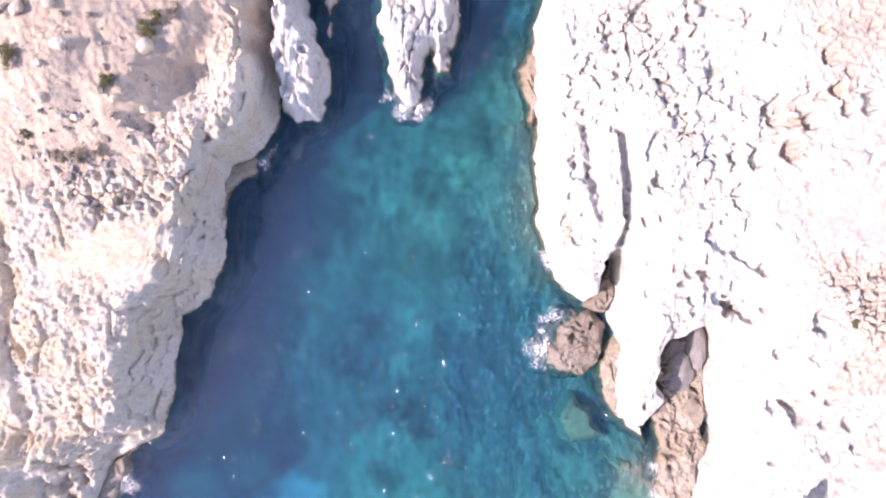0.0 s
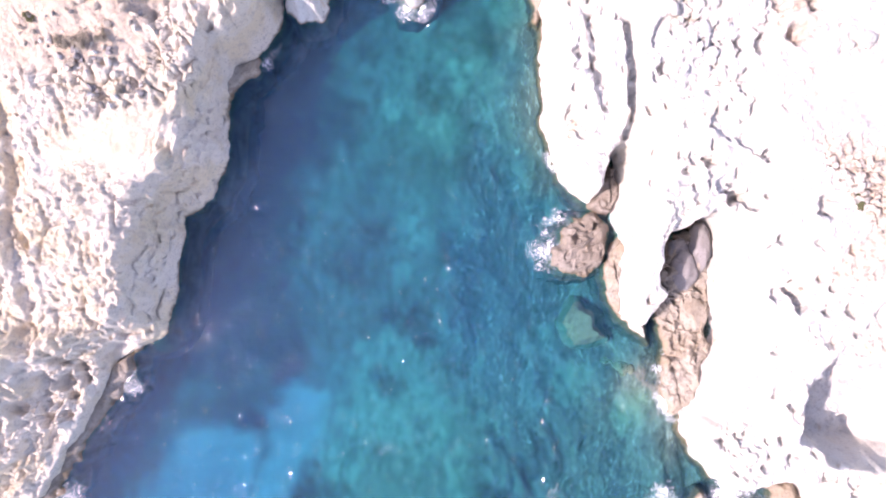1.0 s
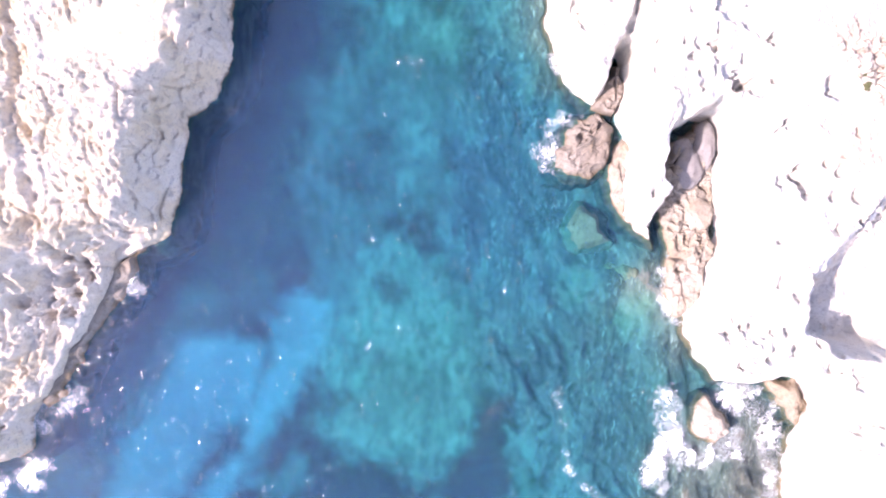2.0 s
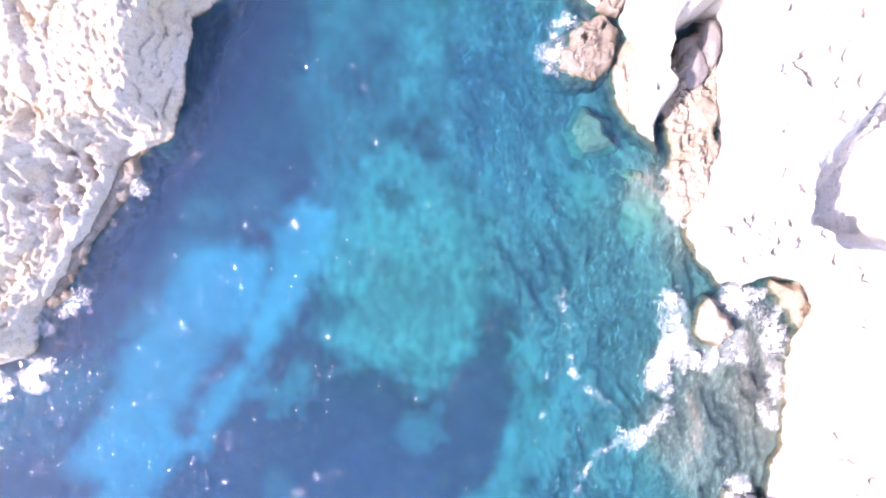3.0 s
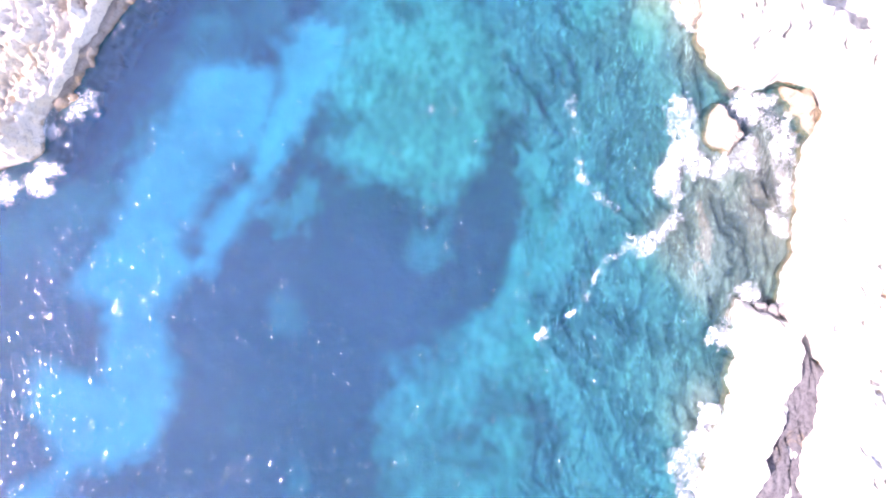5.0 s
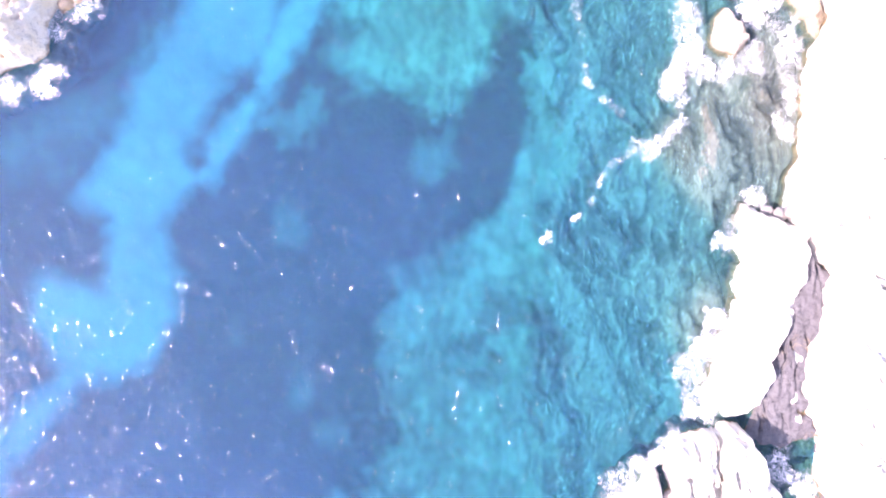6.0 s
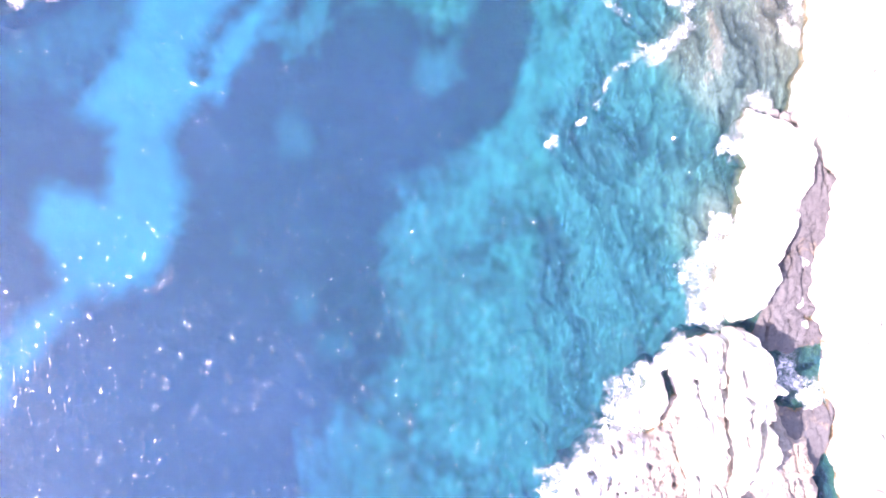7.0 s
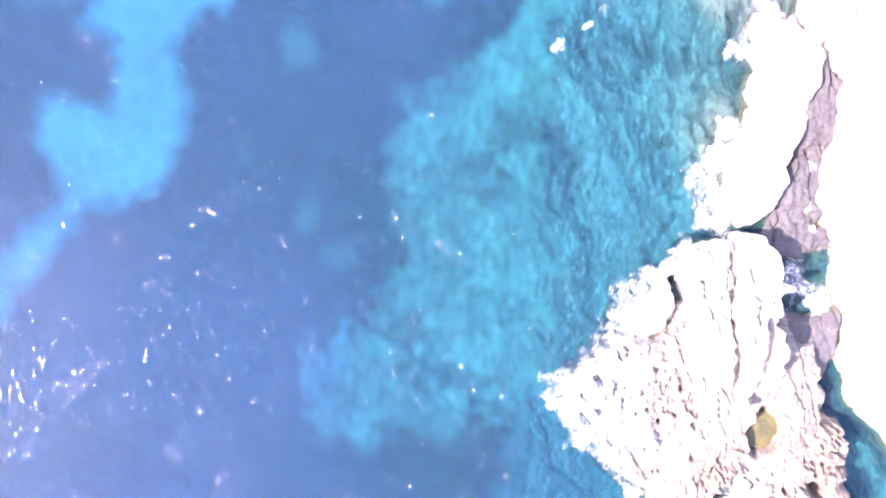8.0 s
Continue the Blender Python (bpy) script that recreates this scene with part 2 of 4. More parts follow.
def worley(x, y, size, seed):
    """Distances to the nearest and second nearest cell centre, in cells, and a random number for the cell."""
    u, v = x / size, y / size
    iu, iv = np.floor(u), np.floor(v)
    f1, f2, own = np.full_like(u, 9.0), np.full_like(u, 9.0), np.zeros_like(u)
    for du in (-1, 0, 1):
        for dv in (-1, 0, 1):
            cu, cv = iu + du, iv + dv
            d = np.hypot(cu + 0.1 + 0.8 * hash2(cu, cv, seed) - u, cv + 0.1 + 0.8 * hash2(cu, cv, seed + 5) - v)
            near = d < f1
            f2 = np.where(near, f1, np.minimum(f2, d))
            own = np.where(near, hash2(cu, cv, seed + 11), own)
            f1 = np.where(near, d, f1)
    return f1, f2, own


def smooth(a, b, x):
    t = np.clip((x - a) / (b - a), 0, 1)
    return t * t * (3 - 2 * t)


def inside_distance(x, y, outline):
    """Signed distance to a closed outline, positive inside."""
    best, inside = np.full_like(x, 1e9), np.zeros(x.shape, bool)
    for (ax, ay), (bx, by) in zip(outline, outline[1:] + outline[:1]):
        ex, ey = bx - ax, by - ay
        t = np.clip(((x - ax) * ex + (y - ay) * ey) / (ex * ex + ey * ey + 1e-9), 0, 1)
        best = np.minimum(best, np.hypot(x - ax - t * ex, y - ay - t * ey))
        cross = (ay > y) != (by > y)
        inside ^= cross & (x < ex * (y - ay) / (ey if ey else 1e-9) + ax)
    return np.where(inside, best, -best)


def line_distance(x, y, line):
    best = np.full_like(x, 1e9)
    for (ax, ay), (bx, by) in zip(line, line[1:]):
        ex, ey = bx - ax, by - ay
        t = np.clip(((x - ax) * ex + (y - ay) * ey) / (ex * ex + ey * ey + 1e-9), 0, 1)
        best = np.minimum(best, np.hypot(x - ax - t * ex, y - ay - t * ey))
    return best


def levels(x, y, spots, soft=3.0):
    """A smooth height map through a few spot heights."""
    total, weight = np.zeros_like(x), np.zeros_like(x)
    for sx, sy, sz in spots:
        w = 1 / ((x - sx) ** 2 + (y - sy) ** 2 + soft) ** 1.6
        total += w * sz
        weight += w
    return total / weight


def axis(lo, a, b, hi, step, growth=1.13):
    """Coordinates that are step apart from a to b and ever wider outside."""
    inner = list(np.arange(a, b + step / 2, step))
    before, after, s = [], [], step
    while inner[0] - sum(before) - s * growth > lo:
        s *= growth
        before.append(s)
    s = step
    while inner[-1] + sum(after) + s * growth < hi:
        s *= growth
        after.append(s)
    left = [inner[0] - d for d in np.cumsum(before)][::-1] + inner
    return np.array(([lo] if lo < left[0] - step / 2 else []) + left + [inner[-1] + d for d in np.cumsum(after)] + ([hi] if hi > inner[-1] + sum(after) + step / 2 else []))


def sheet(name, x, y, z, keep=None, fields=None, mat=None):
    """A mesh object from grids of x, y and z; keep: which vertices matter; fields: float values on the vertices."""
    rows, cols = x.shape
    idx = np.arange(rows * cols).reshape(rows, cols)
    quads = np.stack((idx[:-1, :-1], idx[:-1, 1:], idx[1:, 1:], idx[1:, :-1]), -1).reshape(-1, 4)
    if keep is not None:
        quads = quads[keep.reshape(-1)[quads].any(axis=1)]
    used = np.unique(quads)
    back = np.zeros(rows * cols, np.int32)
    back[used] = np.arange(len(used))
    quads = back[quads].astype(np.int32)
    co = np.stack((x.reshape(-1)[used], y.reshape(-1)[used], z.reshape(-1)[used]), -1).astype(np.float32)
    me = bpy.data.meshes.new(name)
    me.vertices.add(len(co))
    me.vertices.foreach_set("co", co.reshape(-1))
    me.loops.add(quads.size)
    me.loops.foreach_set("vertex_index", quads.reshape(-1))
    me.polygons.add(len(quads))
    me.polygons.foreach_set("loop_start", np.arange(0, quads.size, 4, dtype=np.int32))
    me.polygons.foreach_set("use_smooth", np.ones(len(quads), bool))
    me.update(calc_edges=True)
    for key, value in (fields or {}).items():
        at = me.attributes.new(key, "FLOAT", "POINT")
        at.data.foreach_set("value", value.reshape(-1)[used].astype(np.float32))
    if mat:
        me.materials.append(mat)
    return new(name, me)


# ---- rock relief ----
def relief(x, y, seed, rough=1.0, streak=0.0, lean=0.0):
    """Weathered limestone: lumps, ribs along the bedding, pits and fine grain."""
    u = x * math.cos(lean) + y * math.sin(lean)
    v = -x * math.sin(lean) + y * math.cos(lean)
    wx, wy = x + 0.5 * fbm(x, y, 1.5, 2, seed + 90), y + 0.5 * fbm(x, y, 1.5, 2, seed + 91)
    h = 0.5 * fbm(x, y, 6.0, 5, seed) + streak * 0.55 * np.abs(fbm(u, v * 0.25, 1.3, 5, seed + 1, 0.65))
    h += 0.5 * np.abs(fbm(wx, wy, 1.9, 6, seed + 2, 0.7)) + 0.28 * fbm(x, y, 0.5, 3, seed + 7, 0.7) + 0.3 * np.abs(fbm(wx, wy * 0.6, 0.9, 4, seed + 8, 0.7))
    f1, f2, own = worley(wx, wy * 0.8, 1.1, seed + 4)
    where = smooth(-0.05, 0.2, fbm(x, y, 8.0, 2, seed + 3))
    h -= 0.55 * where * (own > 0.58) * (1 - smooth(0.12, 0.34 * own, f1 + 0.25 * fbm(x, y, 0.5, 2, seed + 9)))
    f1, f2, own = worley(wx, wy, 0.5, seed + 5)
    h -= 0.2 * (own > 0.6) * (1 - smooth(0.1, 0.4, f1)) * smooth(-0.2, 0.2, fbm(x, y, 5.0, 2, seed + 6))
    return rough * h


def joints(x, y, size, seed, lean, ratio=0.2, depth=0.8):
    """Long cracks that run with the bedding, and the uneven ribs between them."""
    u = x * math.cos(lean) + y * math.sin(lean) + 0.35 * size * fbm(x, y, size * 1.5, 3, seed + 60)
    v = -x * math.sin(lean) + y * math.cos(lean) + 0.6 * size * fbm(x, y, size * 1.5, 3, seed + 61)
    f1, f2, own = worley(u, v * ratio, size, seed)
    return 0.45 * depth * (own - 0.5) - depth * (1 - smooth(0.015, 0.12, f2 - f1)) * smooth(-0.15, 0.2, fbm(x, y, size * 2, 2, seed + 62))


def blocks(x, y, size, seed, gap=0.09, drop=0.8):
    """Cracked ground: blocks of uneven height with open joints."""
    wx, wy = x + 0.9 * size * fbm(x, y, size * 1.3, 4, seed + 60), y + 0.9 * size * fbm(x, y, size * 1.3, 4, seed + 61)
    f1, f2, own = worley(wx, wy, size, seed)
    return 0.5 * drop * (own - 0.5) - drop * (1 - smooth(gap * 0.3, gap * 1.8, f2 - f1))


def pits(x, y, spots, depth):
    h = np.zeros_like(x)
    for px, py, r in spots:
        d = np.hypot(x - px, (y - py) * 0.8) + 1.0 * r * fbm(x, y, r * 1.6, 4, 33, 0.6)
        h -= depth * (1 - smooth(0.6 * r, 0.95 * r, d))
    return h


def cliffed(d, top, width, seed, x, y, ledges=0.6):
    """Height above the sea at d metres inside the shore: a low foot, a steep stepped face and the top."""
    d = d + 0.8 * fbm(x, y, 3.2, 3, seed + 40) + 0.2 * fbm(x, y, 0.8, 2, seed + 41)
    up = smooth(0.0, 1.0, np.clip(d / width, 0, 1)) * 0.85 + 0.15 * smooth(0, 4, d / width)
    wobble = 1.6 * fbm(x, y, 4.0, 3, seed + 42)
    q = up * 4 + wobble
    stepped = np.clip((np.floor(q) + smooth(0.25, 0.75, q - np.floor(q)) - wobble) / 4, 0, 1.05)
    up = up + ledges * (stepped - up) * smooth(1.3, 0.9, d / width)
    foot = np.clip(d, 0, 0.5) * 0.7
    return np.where(d > 0, foot + top * up, 2.2 * d)


# ---- the land west of the inlet ----
WEST = [(-14.5, 22.2), (-14.6, 17.4), (-14.3, 13.1), (-14.2, 10.0), (-15.1, 7.7), (-16.4, 6.5), (-17.8, 5.8), (-18.4, 4.4), (-18.4, 0.1),
        (-18.7, -2.2), (-20.0, -5.0), (-21.7, -6.8), (-22.0, -9.6), (-22.3, -12.8), (-23.3, -16.5), (-25.4, -17.7), (-27.0, -18.9),
        (-28.2, -21.6), (-29.3, -23.8), (-30.0, -25.2), (-31.5, -28.0), (-32.4, -29.0), (-32.8, -30.3), (-34.2, -31.6), (-34.6, -32.7),
        (-34.4, -34.6), (-35.5, -35.7), (-37.3, -36.6), (-60, -45), (-200, -60), (-900, -80), (-900, 900), (-5, 900), (-5, 80), (-9, 60), (-13, 40)]
WEST_TOPS = [(-23.2, 4.6, 6.6), (-26.2, 1.9, 6.5), (-29.0, -8.2, 6.3), (-20.8, 1.2, 6.1), (-27.8, 3.2, 6.8), (-28.7, 11.3, 10.2), (-23.5, 10.4, 9.2),
             (-32.0, -4.7, 6.2), (-30.2, -20.4, 5.2), (-33.3, -21.9, 5.2), (-31.9, -25.7, 4.8), (-26.2, -17.6, 4.4), (-35, -31, 3.0), (-19.4, 12.5, 6.0), (-18.6, 16.5, 6.0), (-17.2, 13, 7.2), (-16.2, 17, 7.4),
             (-19, 22, 7.0), (-28, 22, 12), (-60, 0, 12), (-60, 40, 18), (-300, 100, 40), (-60, -30, 6)]
gx, gy = np.meshgrid(axis(-900, -37, -9.5, 10, 0.09), axis(-90, -38, 23, 900, 0.09))
shore = inside_distance(gx, gy, WEST)
top = levels(gx, gy, WEST_TOPS)
soil = smooth(-0.8, 0.8, inside_distance(gx, gy, [(-17.6, 40), (-17.8, 17), (-19.2, 12.8), (-21.6, 8.8), (-23.2, 5.4), (-28.5, 4.2), (-45, 3), (-300, 20), (-300, 300), (-15, 300)]) + 1.8 * fbm(gx, gy, 4.0, 5, 14))
pan = smooth(-0.6, 0.8, inside_distance(gx, gy, [(-30.6, -2.5), (-28.1, -0.3), (-26.9, 0.5), (-22.7, 1.5), (-20.2, 3.0), (-20.5, -1.0), (-21.1, -4.4), (-23.4, -4.9), (-26.8, -3.7), (-29.7, -3.8)]) + 1.2 * fbm(gx, gy, 2.5, 4, 56))
face = smooth(5.0, 2.0, shore) * smooth(0.2, 1.2, shore)
trough = line_distance(gx, gy, [(-13, 24), (-15.4, 18.8), (-17.2, 15.8), (-18.6, 12.9), (-20.2, 10.7), (-22.0, 8.8)]) + 0.7 * fbm(gx, gy, 2.5, 4, 57)
bed = relief(gx, gy, 10, 1.1, 0.8, 0.25) * (1 - 0.82 * np.maximum(soil, pan)) + joints(gx, gy, 2.4, 19, 0.1, 0.4, 0.35) * (1 - np.maximum(soil, pan)) + 0.45 * blocks(gx, gy, 1.5, 12, 0.07, 0.8) * smooth(0.05, 0.2, fbm(gx, gy, 9, 2, 13)) * (1 - np.maximum(soil, pan))
bed += face * (0.35 * joints(gx, gy, 2.6, 62, 0.35, 0.5, 1.0) + 0.3 * fbm(gx, gy, 0.6, 3, 63, 0.7) + 1.6 * np.abs(fbm(gx - 0.35 * gy, 0.35 * gy, 2.0, 5, 58, 0.65)) + 0.35 * fbm(gx, gy, 1.0, 4, 59, 0.7)) - 1.4 * (1 - smooth(0.3, 2.6, trough))
bed += (0.4 * fbm(gx, gy, 3.0, 5, 15) + 0.75 * np.abs(fbm(gx + 0.4 * gy, 0.45 * gy - 0.18 * gx, 3.2, 5, 53, 0.6)) + 0.16 * fbm(gx, gy, 0.8, 4, 38, 0.7)) * soil
bed -= 0.7 * (1 - smooth(0.1, 0.8, line_distance(gx, gy, [(-33.5, 2), (-32.2, -3), (-32.6, -8), (-31.6, -13), (-32.0, -18), (-31.2, -24)]) + 1.3 * fbm(gx, gy, 2.5, 3, 16)))
bed += pits(gx, gy, [(-30.3, -18.5, 0.5), (-29.1, -19.1, 0.5), (-30.2, -20.2, 0.65), (-29.9, -21.5, 0.45), (-30.4, -23.1, 0.5), (-33.2, -22.1, 0.7), (-31.6, -23.3, 0.4),
                     (-33.8, -2.4, 0.8), (-30.7, -17.7, 0.4), (-28.9, -20.2, 0.35)], 0.9)
bed *= smooth(-55, -38, gx) * smooth(45, 26, gy)
z = cliffed(shore, top, np.maximum(0.9, 2.5 - 0.6 * smooth(0, 5, gy) + 4.5 * smooth(-15.5, -20, gy) + 1.6 * fbm(gx, gy, 6, 3, 17)), 18, gx, gy) + bed * smooth(0.0, 1.5, shore + 0.4)
z += (1.3 + 0.8 * fbm(gx, gy, 3, 3, 82)) * smooth(0.0, 0.35, shore + 0.5 * fbm(gx, gy, 1.5, 3, 81)) * smooth(-15.5, -18, gy)
cave = smooth(-0.2, 0.5, inside_distance(gx, gy, [(-28.0, -18.2), (-27.2, -17.0), (-25.6, -17.0), (-24.4, -18.2), (-25.0, -21.5), (-27.2, -23.4), (-28.0, -21.6)]) + 0.5 * fbm(gx, gy, 1.5, 3, 64))
z = z * (1 - cave) + np.minimum(z, 0.5 + 0.5 * fbm(gx, gy, 1.2, 3, 65)) * cave
cliff_west = tagged(sheet("cliff_west", gx, gy, z, z > -3.5, {"soil": soil}, STONE_WEST), "cream weathered limestone cliff with soil and pitted top above the inlet", "cliff", kind="structure")

# ---- the land east of the inlet ----
EAST = [(8.8, 23.8), (7.5, 19.5), (7.0, 16.1), (7.2, 11.3), (7.1, 8.9), (7.4, 6.5), (7.8, 2.7), (8.4, -0.1), (9.5, -2.5), (11.3, -4.1), (12.0, -4.8),
        (12.5, -3.9), (13.0, -2.3), (13.3, -1.4), (13.5, -0.9), (13.7, -1.5), (13.8, -2.8), (14.1, -5.5), (14.7, -7.1),
        (14.2, -9.5), (14.5, -11.9), (15.2, -14.3), (16.0, -15.5), (17.4, -16.2), (17.3, -13.7), (18.1, -11.6), (17.1, -9.7), (17.1, -7.6), (18.4, -6.7),
        (20.1, -5.4), (20.9, -5.8), (21.6, -10.9), (22.2, -14.8), (22.0, -17.3), (20.9, -20.5), (20.0, -21.7), (20.3, -24.1)]
EAST += [(21.5, -26.2), (22.9, -27.8), (25.3, -27.2), (27.0, -26.3), (29.6, -26.6), (30.9, -29.0), (30.2, -30.9), (29.3, -32.4), (29.2, -36.7), (28.9, -41.5),
         (28.0, -45.3), (28.6, -47.2), (29.8, -47.6), (31.1, -50.7), (30.9, -54.0), (30.3, -55.7), (29.4, -58.0), (29.6, -60.3), (30.6, -62.6), (31.3, -64.4),
         (31.9, -68.0), (32.7, -69.8), (32.4, -73.5), (33.4, -75.8), (34.0, -77.8), (36.2, -79.5), (48, -95), (80, -110), (900, -160), (900, 900), (-5, 900), (-5, 80), (2, 60), (7, 40)]
EAST_TOPS = [(20.1, -0.2, 8.2), (20.5, -3.8, 8.0), (28.5, -4.0, 9.5), (26.0, -5.0, 9.4), (28.8, -17.7, 7.2), (24.1, 1.6, 9.6), (18.8, 5.7, 7.7), (15.8, 10.5, 7.6),
             (26.9, 7.4, 9.9), (10.4, 7.5, 6.4), (11.5, -3.0, 5.1), (9.0, 0, 4.4), (27.2, 10.5, 10.0), (16.3, -14.6, 2.2), (15.8, -11.5, 5.5), (15.6, -8, 7.4), (16.2, -5.0, 7.6), (23, -22, 5.6), (25, -13, 7.6),
             (29.7, -47.2, 5.4), (27.9, -48, 5.0), (33.5, -68.4, 3.0), (33, -58, 4.6), (33, -35, 6.0), (12, 20, 6.5), (36, -76, 2.5), (80, -40, 12), (80, 20, 16), (300, 0, 40)]
VALLEY = [(30.2, -19.3), (33.3, -16), (37.2, -11), (45, -2), (52, 3), (54, -2), (41, -9.2), (36.2, -15.6), (34.0, -19), (33.3, -22.8), (30.2, -22.8)]
HOLLOW_EAST = [(60, 4), (50, 0), (42, -7.5), (36, -14.5), (33.4, -18.6), (32.8, -22.9), (60, -22.9)]
gx, gy = np.meshgrid(axis(-10, 6.5, 36.5, 900, 0.09), axis(-300, -88, 23, 900, 0.09))
shore = inside_distance(gx, gy, EAST)
top = levels(gx, gy, EAST_TOPS)
valley = -inside_distance(gx, gy, VALLEY) + 0.9 * fbm(gx, gy, 2.5, 4, 24)
beyond = smooth(-0.3, 0.3, inside_distance(gx, gy, HOLLOW_EAST))
bank = (1.75 + 2.2 * smooth(-22.4, -23.2, gy)) * (1 - beyond) + 2.0 * beyond
banks = 1.0 + np.maximum(valley, 0) * bank + 0.9 * fbm(gx, gy, 2.0, 5, 34, 0.6) + 0.7 * np.abs(fbm(gx, gy, 1.2, 4, 66))
sand_pan = smooth(-0.5, 0.5, inside_distance(gx, gy, [(24.6, 5.2), (34, 6), (34, 0.3), (29.5, 0.2), (28.6, 1.4), (25.0, 1.0)]) + 1.0 * fbm(gx, gy, 3, 3, 25))
ochre = smooth(3.0, 1.0, np.hypot(gx - 33, gy + 43)) * smooth(0.0, 0.2, fbm(gx, gy, 2.5, 3, 37))
soil = np.maximum(np.maximum(sand_pan * 0.6, ochre), 0.8 * smooth(0.0, 0.25, fbm(gx, gy, 5, 4, 26)) * smooth(21, 25, gx) * (gy > -10))
broken = smooth(0.3, 1.6, inside_distance(gx, gy, [(11.5, 24), (15.5, 24), (15.8, 12.5), (19, 12.5), (20.8, 8), (20.5, 4.3), (17.5, 4.5), (15, 8), (13.5, 11.5), (11.5, 12.5)]) + 2.5 * fbm(gx, gy, 4, 3, 27))
rubble = smooth(0.3, 1.6, inside_distance(gx, gy, [(25.5, -0.5), (34, -0.5), (34, -8), (30, -7), (27, -4.5), (25.5, -4)]) + 2.0 * fbm(gx, gy, 4, 3, 28))
soil = np.maximum(soil, 0.55 * rubble * smooth(-0.2, 0.2, fbm(gx, gy, 1.5, 4, 78)))
bed = relief(gx, gy, 20, 0.9, 0.3, 0.15) * (1 - 0.8 * sand_pan) - 0.55 * smooth(0.13, 0.22, fbm(gx, gy, 1.7, 4, 35, 0.55)) * smooth(-0.15, 0.15, fbm(gx, gy, 10, 2, 36) + 0.15 * (gx > 20) * (gy > 5)) * (1 - sand_pan)
bed += blocks(gx, gy, 1.3, 22, 0.07, 0.6) * broken + 0.6 * blocks(gx, gy, 0.8, 23, 0.1, 0.7) * rubble * (1 - sand_pan)
f1, f2, own = worley(gx + 0.6 * fbm(gx, gy, 1.2, 3, 67), 0.8 * gy, 1.7, 68)
bed -= 0.8 * (own > 0.72) * (1 - smooth(0.1, 0.3, f1 + 0.3 * fbm(gx, gy, 0.8, 3, 69))) * (1 - sand_pan) * (gy < -4)
bed -= 0.6 * (1 - smooth(0.0, 0.035, np.abs(fbm(gx, gy, 7, 4, 74, 0.6)))) * smooth(0.0, 0.15, fbm(gx, gy, 6, 2, 75)) * (gy < -2)
bed += 0.5 * relief(gx, gy, 29, 1.0, 2.2, 0.12) * smooth(13.5, 11, gx + 0.12 * gy)
bed += pits(gx, gy, [(23.0, 9.7, 0.9), (24.1, 7.5, 0.9), (26.8, 11.4, 0.7), (20.7, 6.8, 0.7), (22.1, 6.7, 0.7), (25.4, 9.0, 0.6), (29.2, 10.5, 0.7), (27.4, 10.0, 0.6),
                     (21.0, -4.2, 0.8), (22.4, -4.7, 0.8), (26.4, -5.0, 0.9), (22.9, -1.3, 0.5), (18.8, -1.8, 0.5), (15.4, 5.1, 0.6), (26.1, 13.6, 0.6), (25.4, -10.8, 0.8), (25.9, -11.9, 0.7)], 1.2)
bed -= 1.5 * (1 - smooth(0.1, 0.6, line_distance(gx, gy, [(13.6, -1.2), (13.9, 2.0), (13.6, 4.5), (13.0, 8.5)]) + 0.4 * fbm(gx, gy, 1.5, 3, 39)))
bed -= 1.0 * (1 - smooth(0.1, 0.7, line_distance(gx, gy, [(10.2, 9), (11.0, 5.5), (11.9, 2.5)]) + 0.4 * fbm(gx, gy, 1.5, 2, 31)))
bed *= smooth(56, 38, gx) * smooth(45, 26, gy) * smooth(-105, -90, gy)
z = cliffed(shore, top, (1.3 + 1.0 * fbm(gx, gy, 7, 2, 30)) * (1 - 0.5 * smooth(7.5, 4.5, np.hypot(gx - 18, (gy + 10) * 0.8))), 32, gx, gy, 0.2) + bed * smooth(0.0, 1.5, shore + 0.4)
z = np.where((shore > 0.5) & (gy < 8) & (gy > -24.6) & (valley < 9), np.minimum(z, banks), z)
cliff_east = tagged(sheet("cliff_east", gx, gy, z, z > -3.5, {"soil": soil}, STONE_EAST), "bright white weathered limestone cliff with cracked and pitted top", "cliff", kind="structure")


# ---- rocks that stand apart ----
def rock_mass(name, outline, spots, width, seed, mat, label, category="rock", rough=0.8, streak=1.0, lean=0.1, step=0.1, cracks=0.0, group="", ragged=1.6, holes=(), split=0.7, hole=1.0, seams=()):
    """A rock or ledge that rises out of the sea inside an outline."""
    xs, ys = [p[0] for p in outline], [p[1] for p in outline]
    x, y = np.meshgrid(np.arange(min(xs) - 1.6, max(xs) + 1.6, step), np.arange(min(ys) - 1.6, max(ys) + 1.6, step))
    d = inside_distance(x, y, outline) + (ragged - 1.0) * fbm(x, y, 1.2, 3, seed + 70)
    t = levels(x, y, spots, 1.0)
    h = cliffed(d, t, width * (1 + 0.9 * fbm(x, y, 2.0, 3, seed + 72)), seed, x, y, 0.4) + ((0.45 + 0.8 * smooth(-0.15, 0.15, fbm(x, y, 4.0, 3, seed + 95))) * relief(x, y, seed, rough, streak, lean) + split * joints(x, y, 1.3, seed + 85, lean, 0.2, 0.7) + cracks * blocks(x, y, 1.1, seed + 80)) * smooth(0, 0.9, d + 0.2)
    h += pits(x, y, holes, hole)
    for seam, wide in seams:
        h -= (0.6 + wide) * (1 - smooth(0.2 * wide, wide, line_distance(x + 0.25 * fbm(x, y, 1.2, 3, seed + 97), y, seam)))
    return tagged(sheet(name, x, y, h, h > -2.6, {"soil": np.zeros_like(x)}, mat), label, category, group)


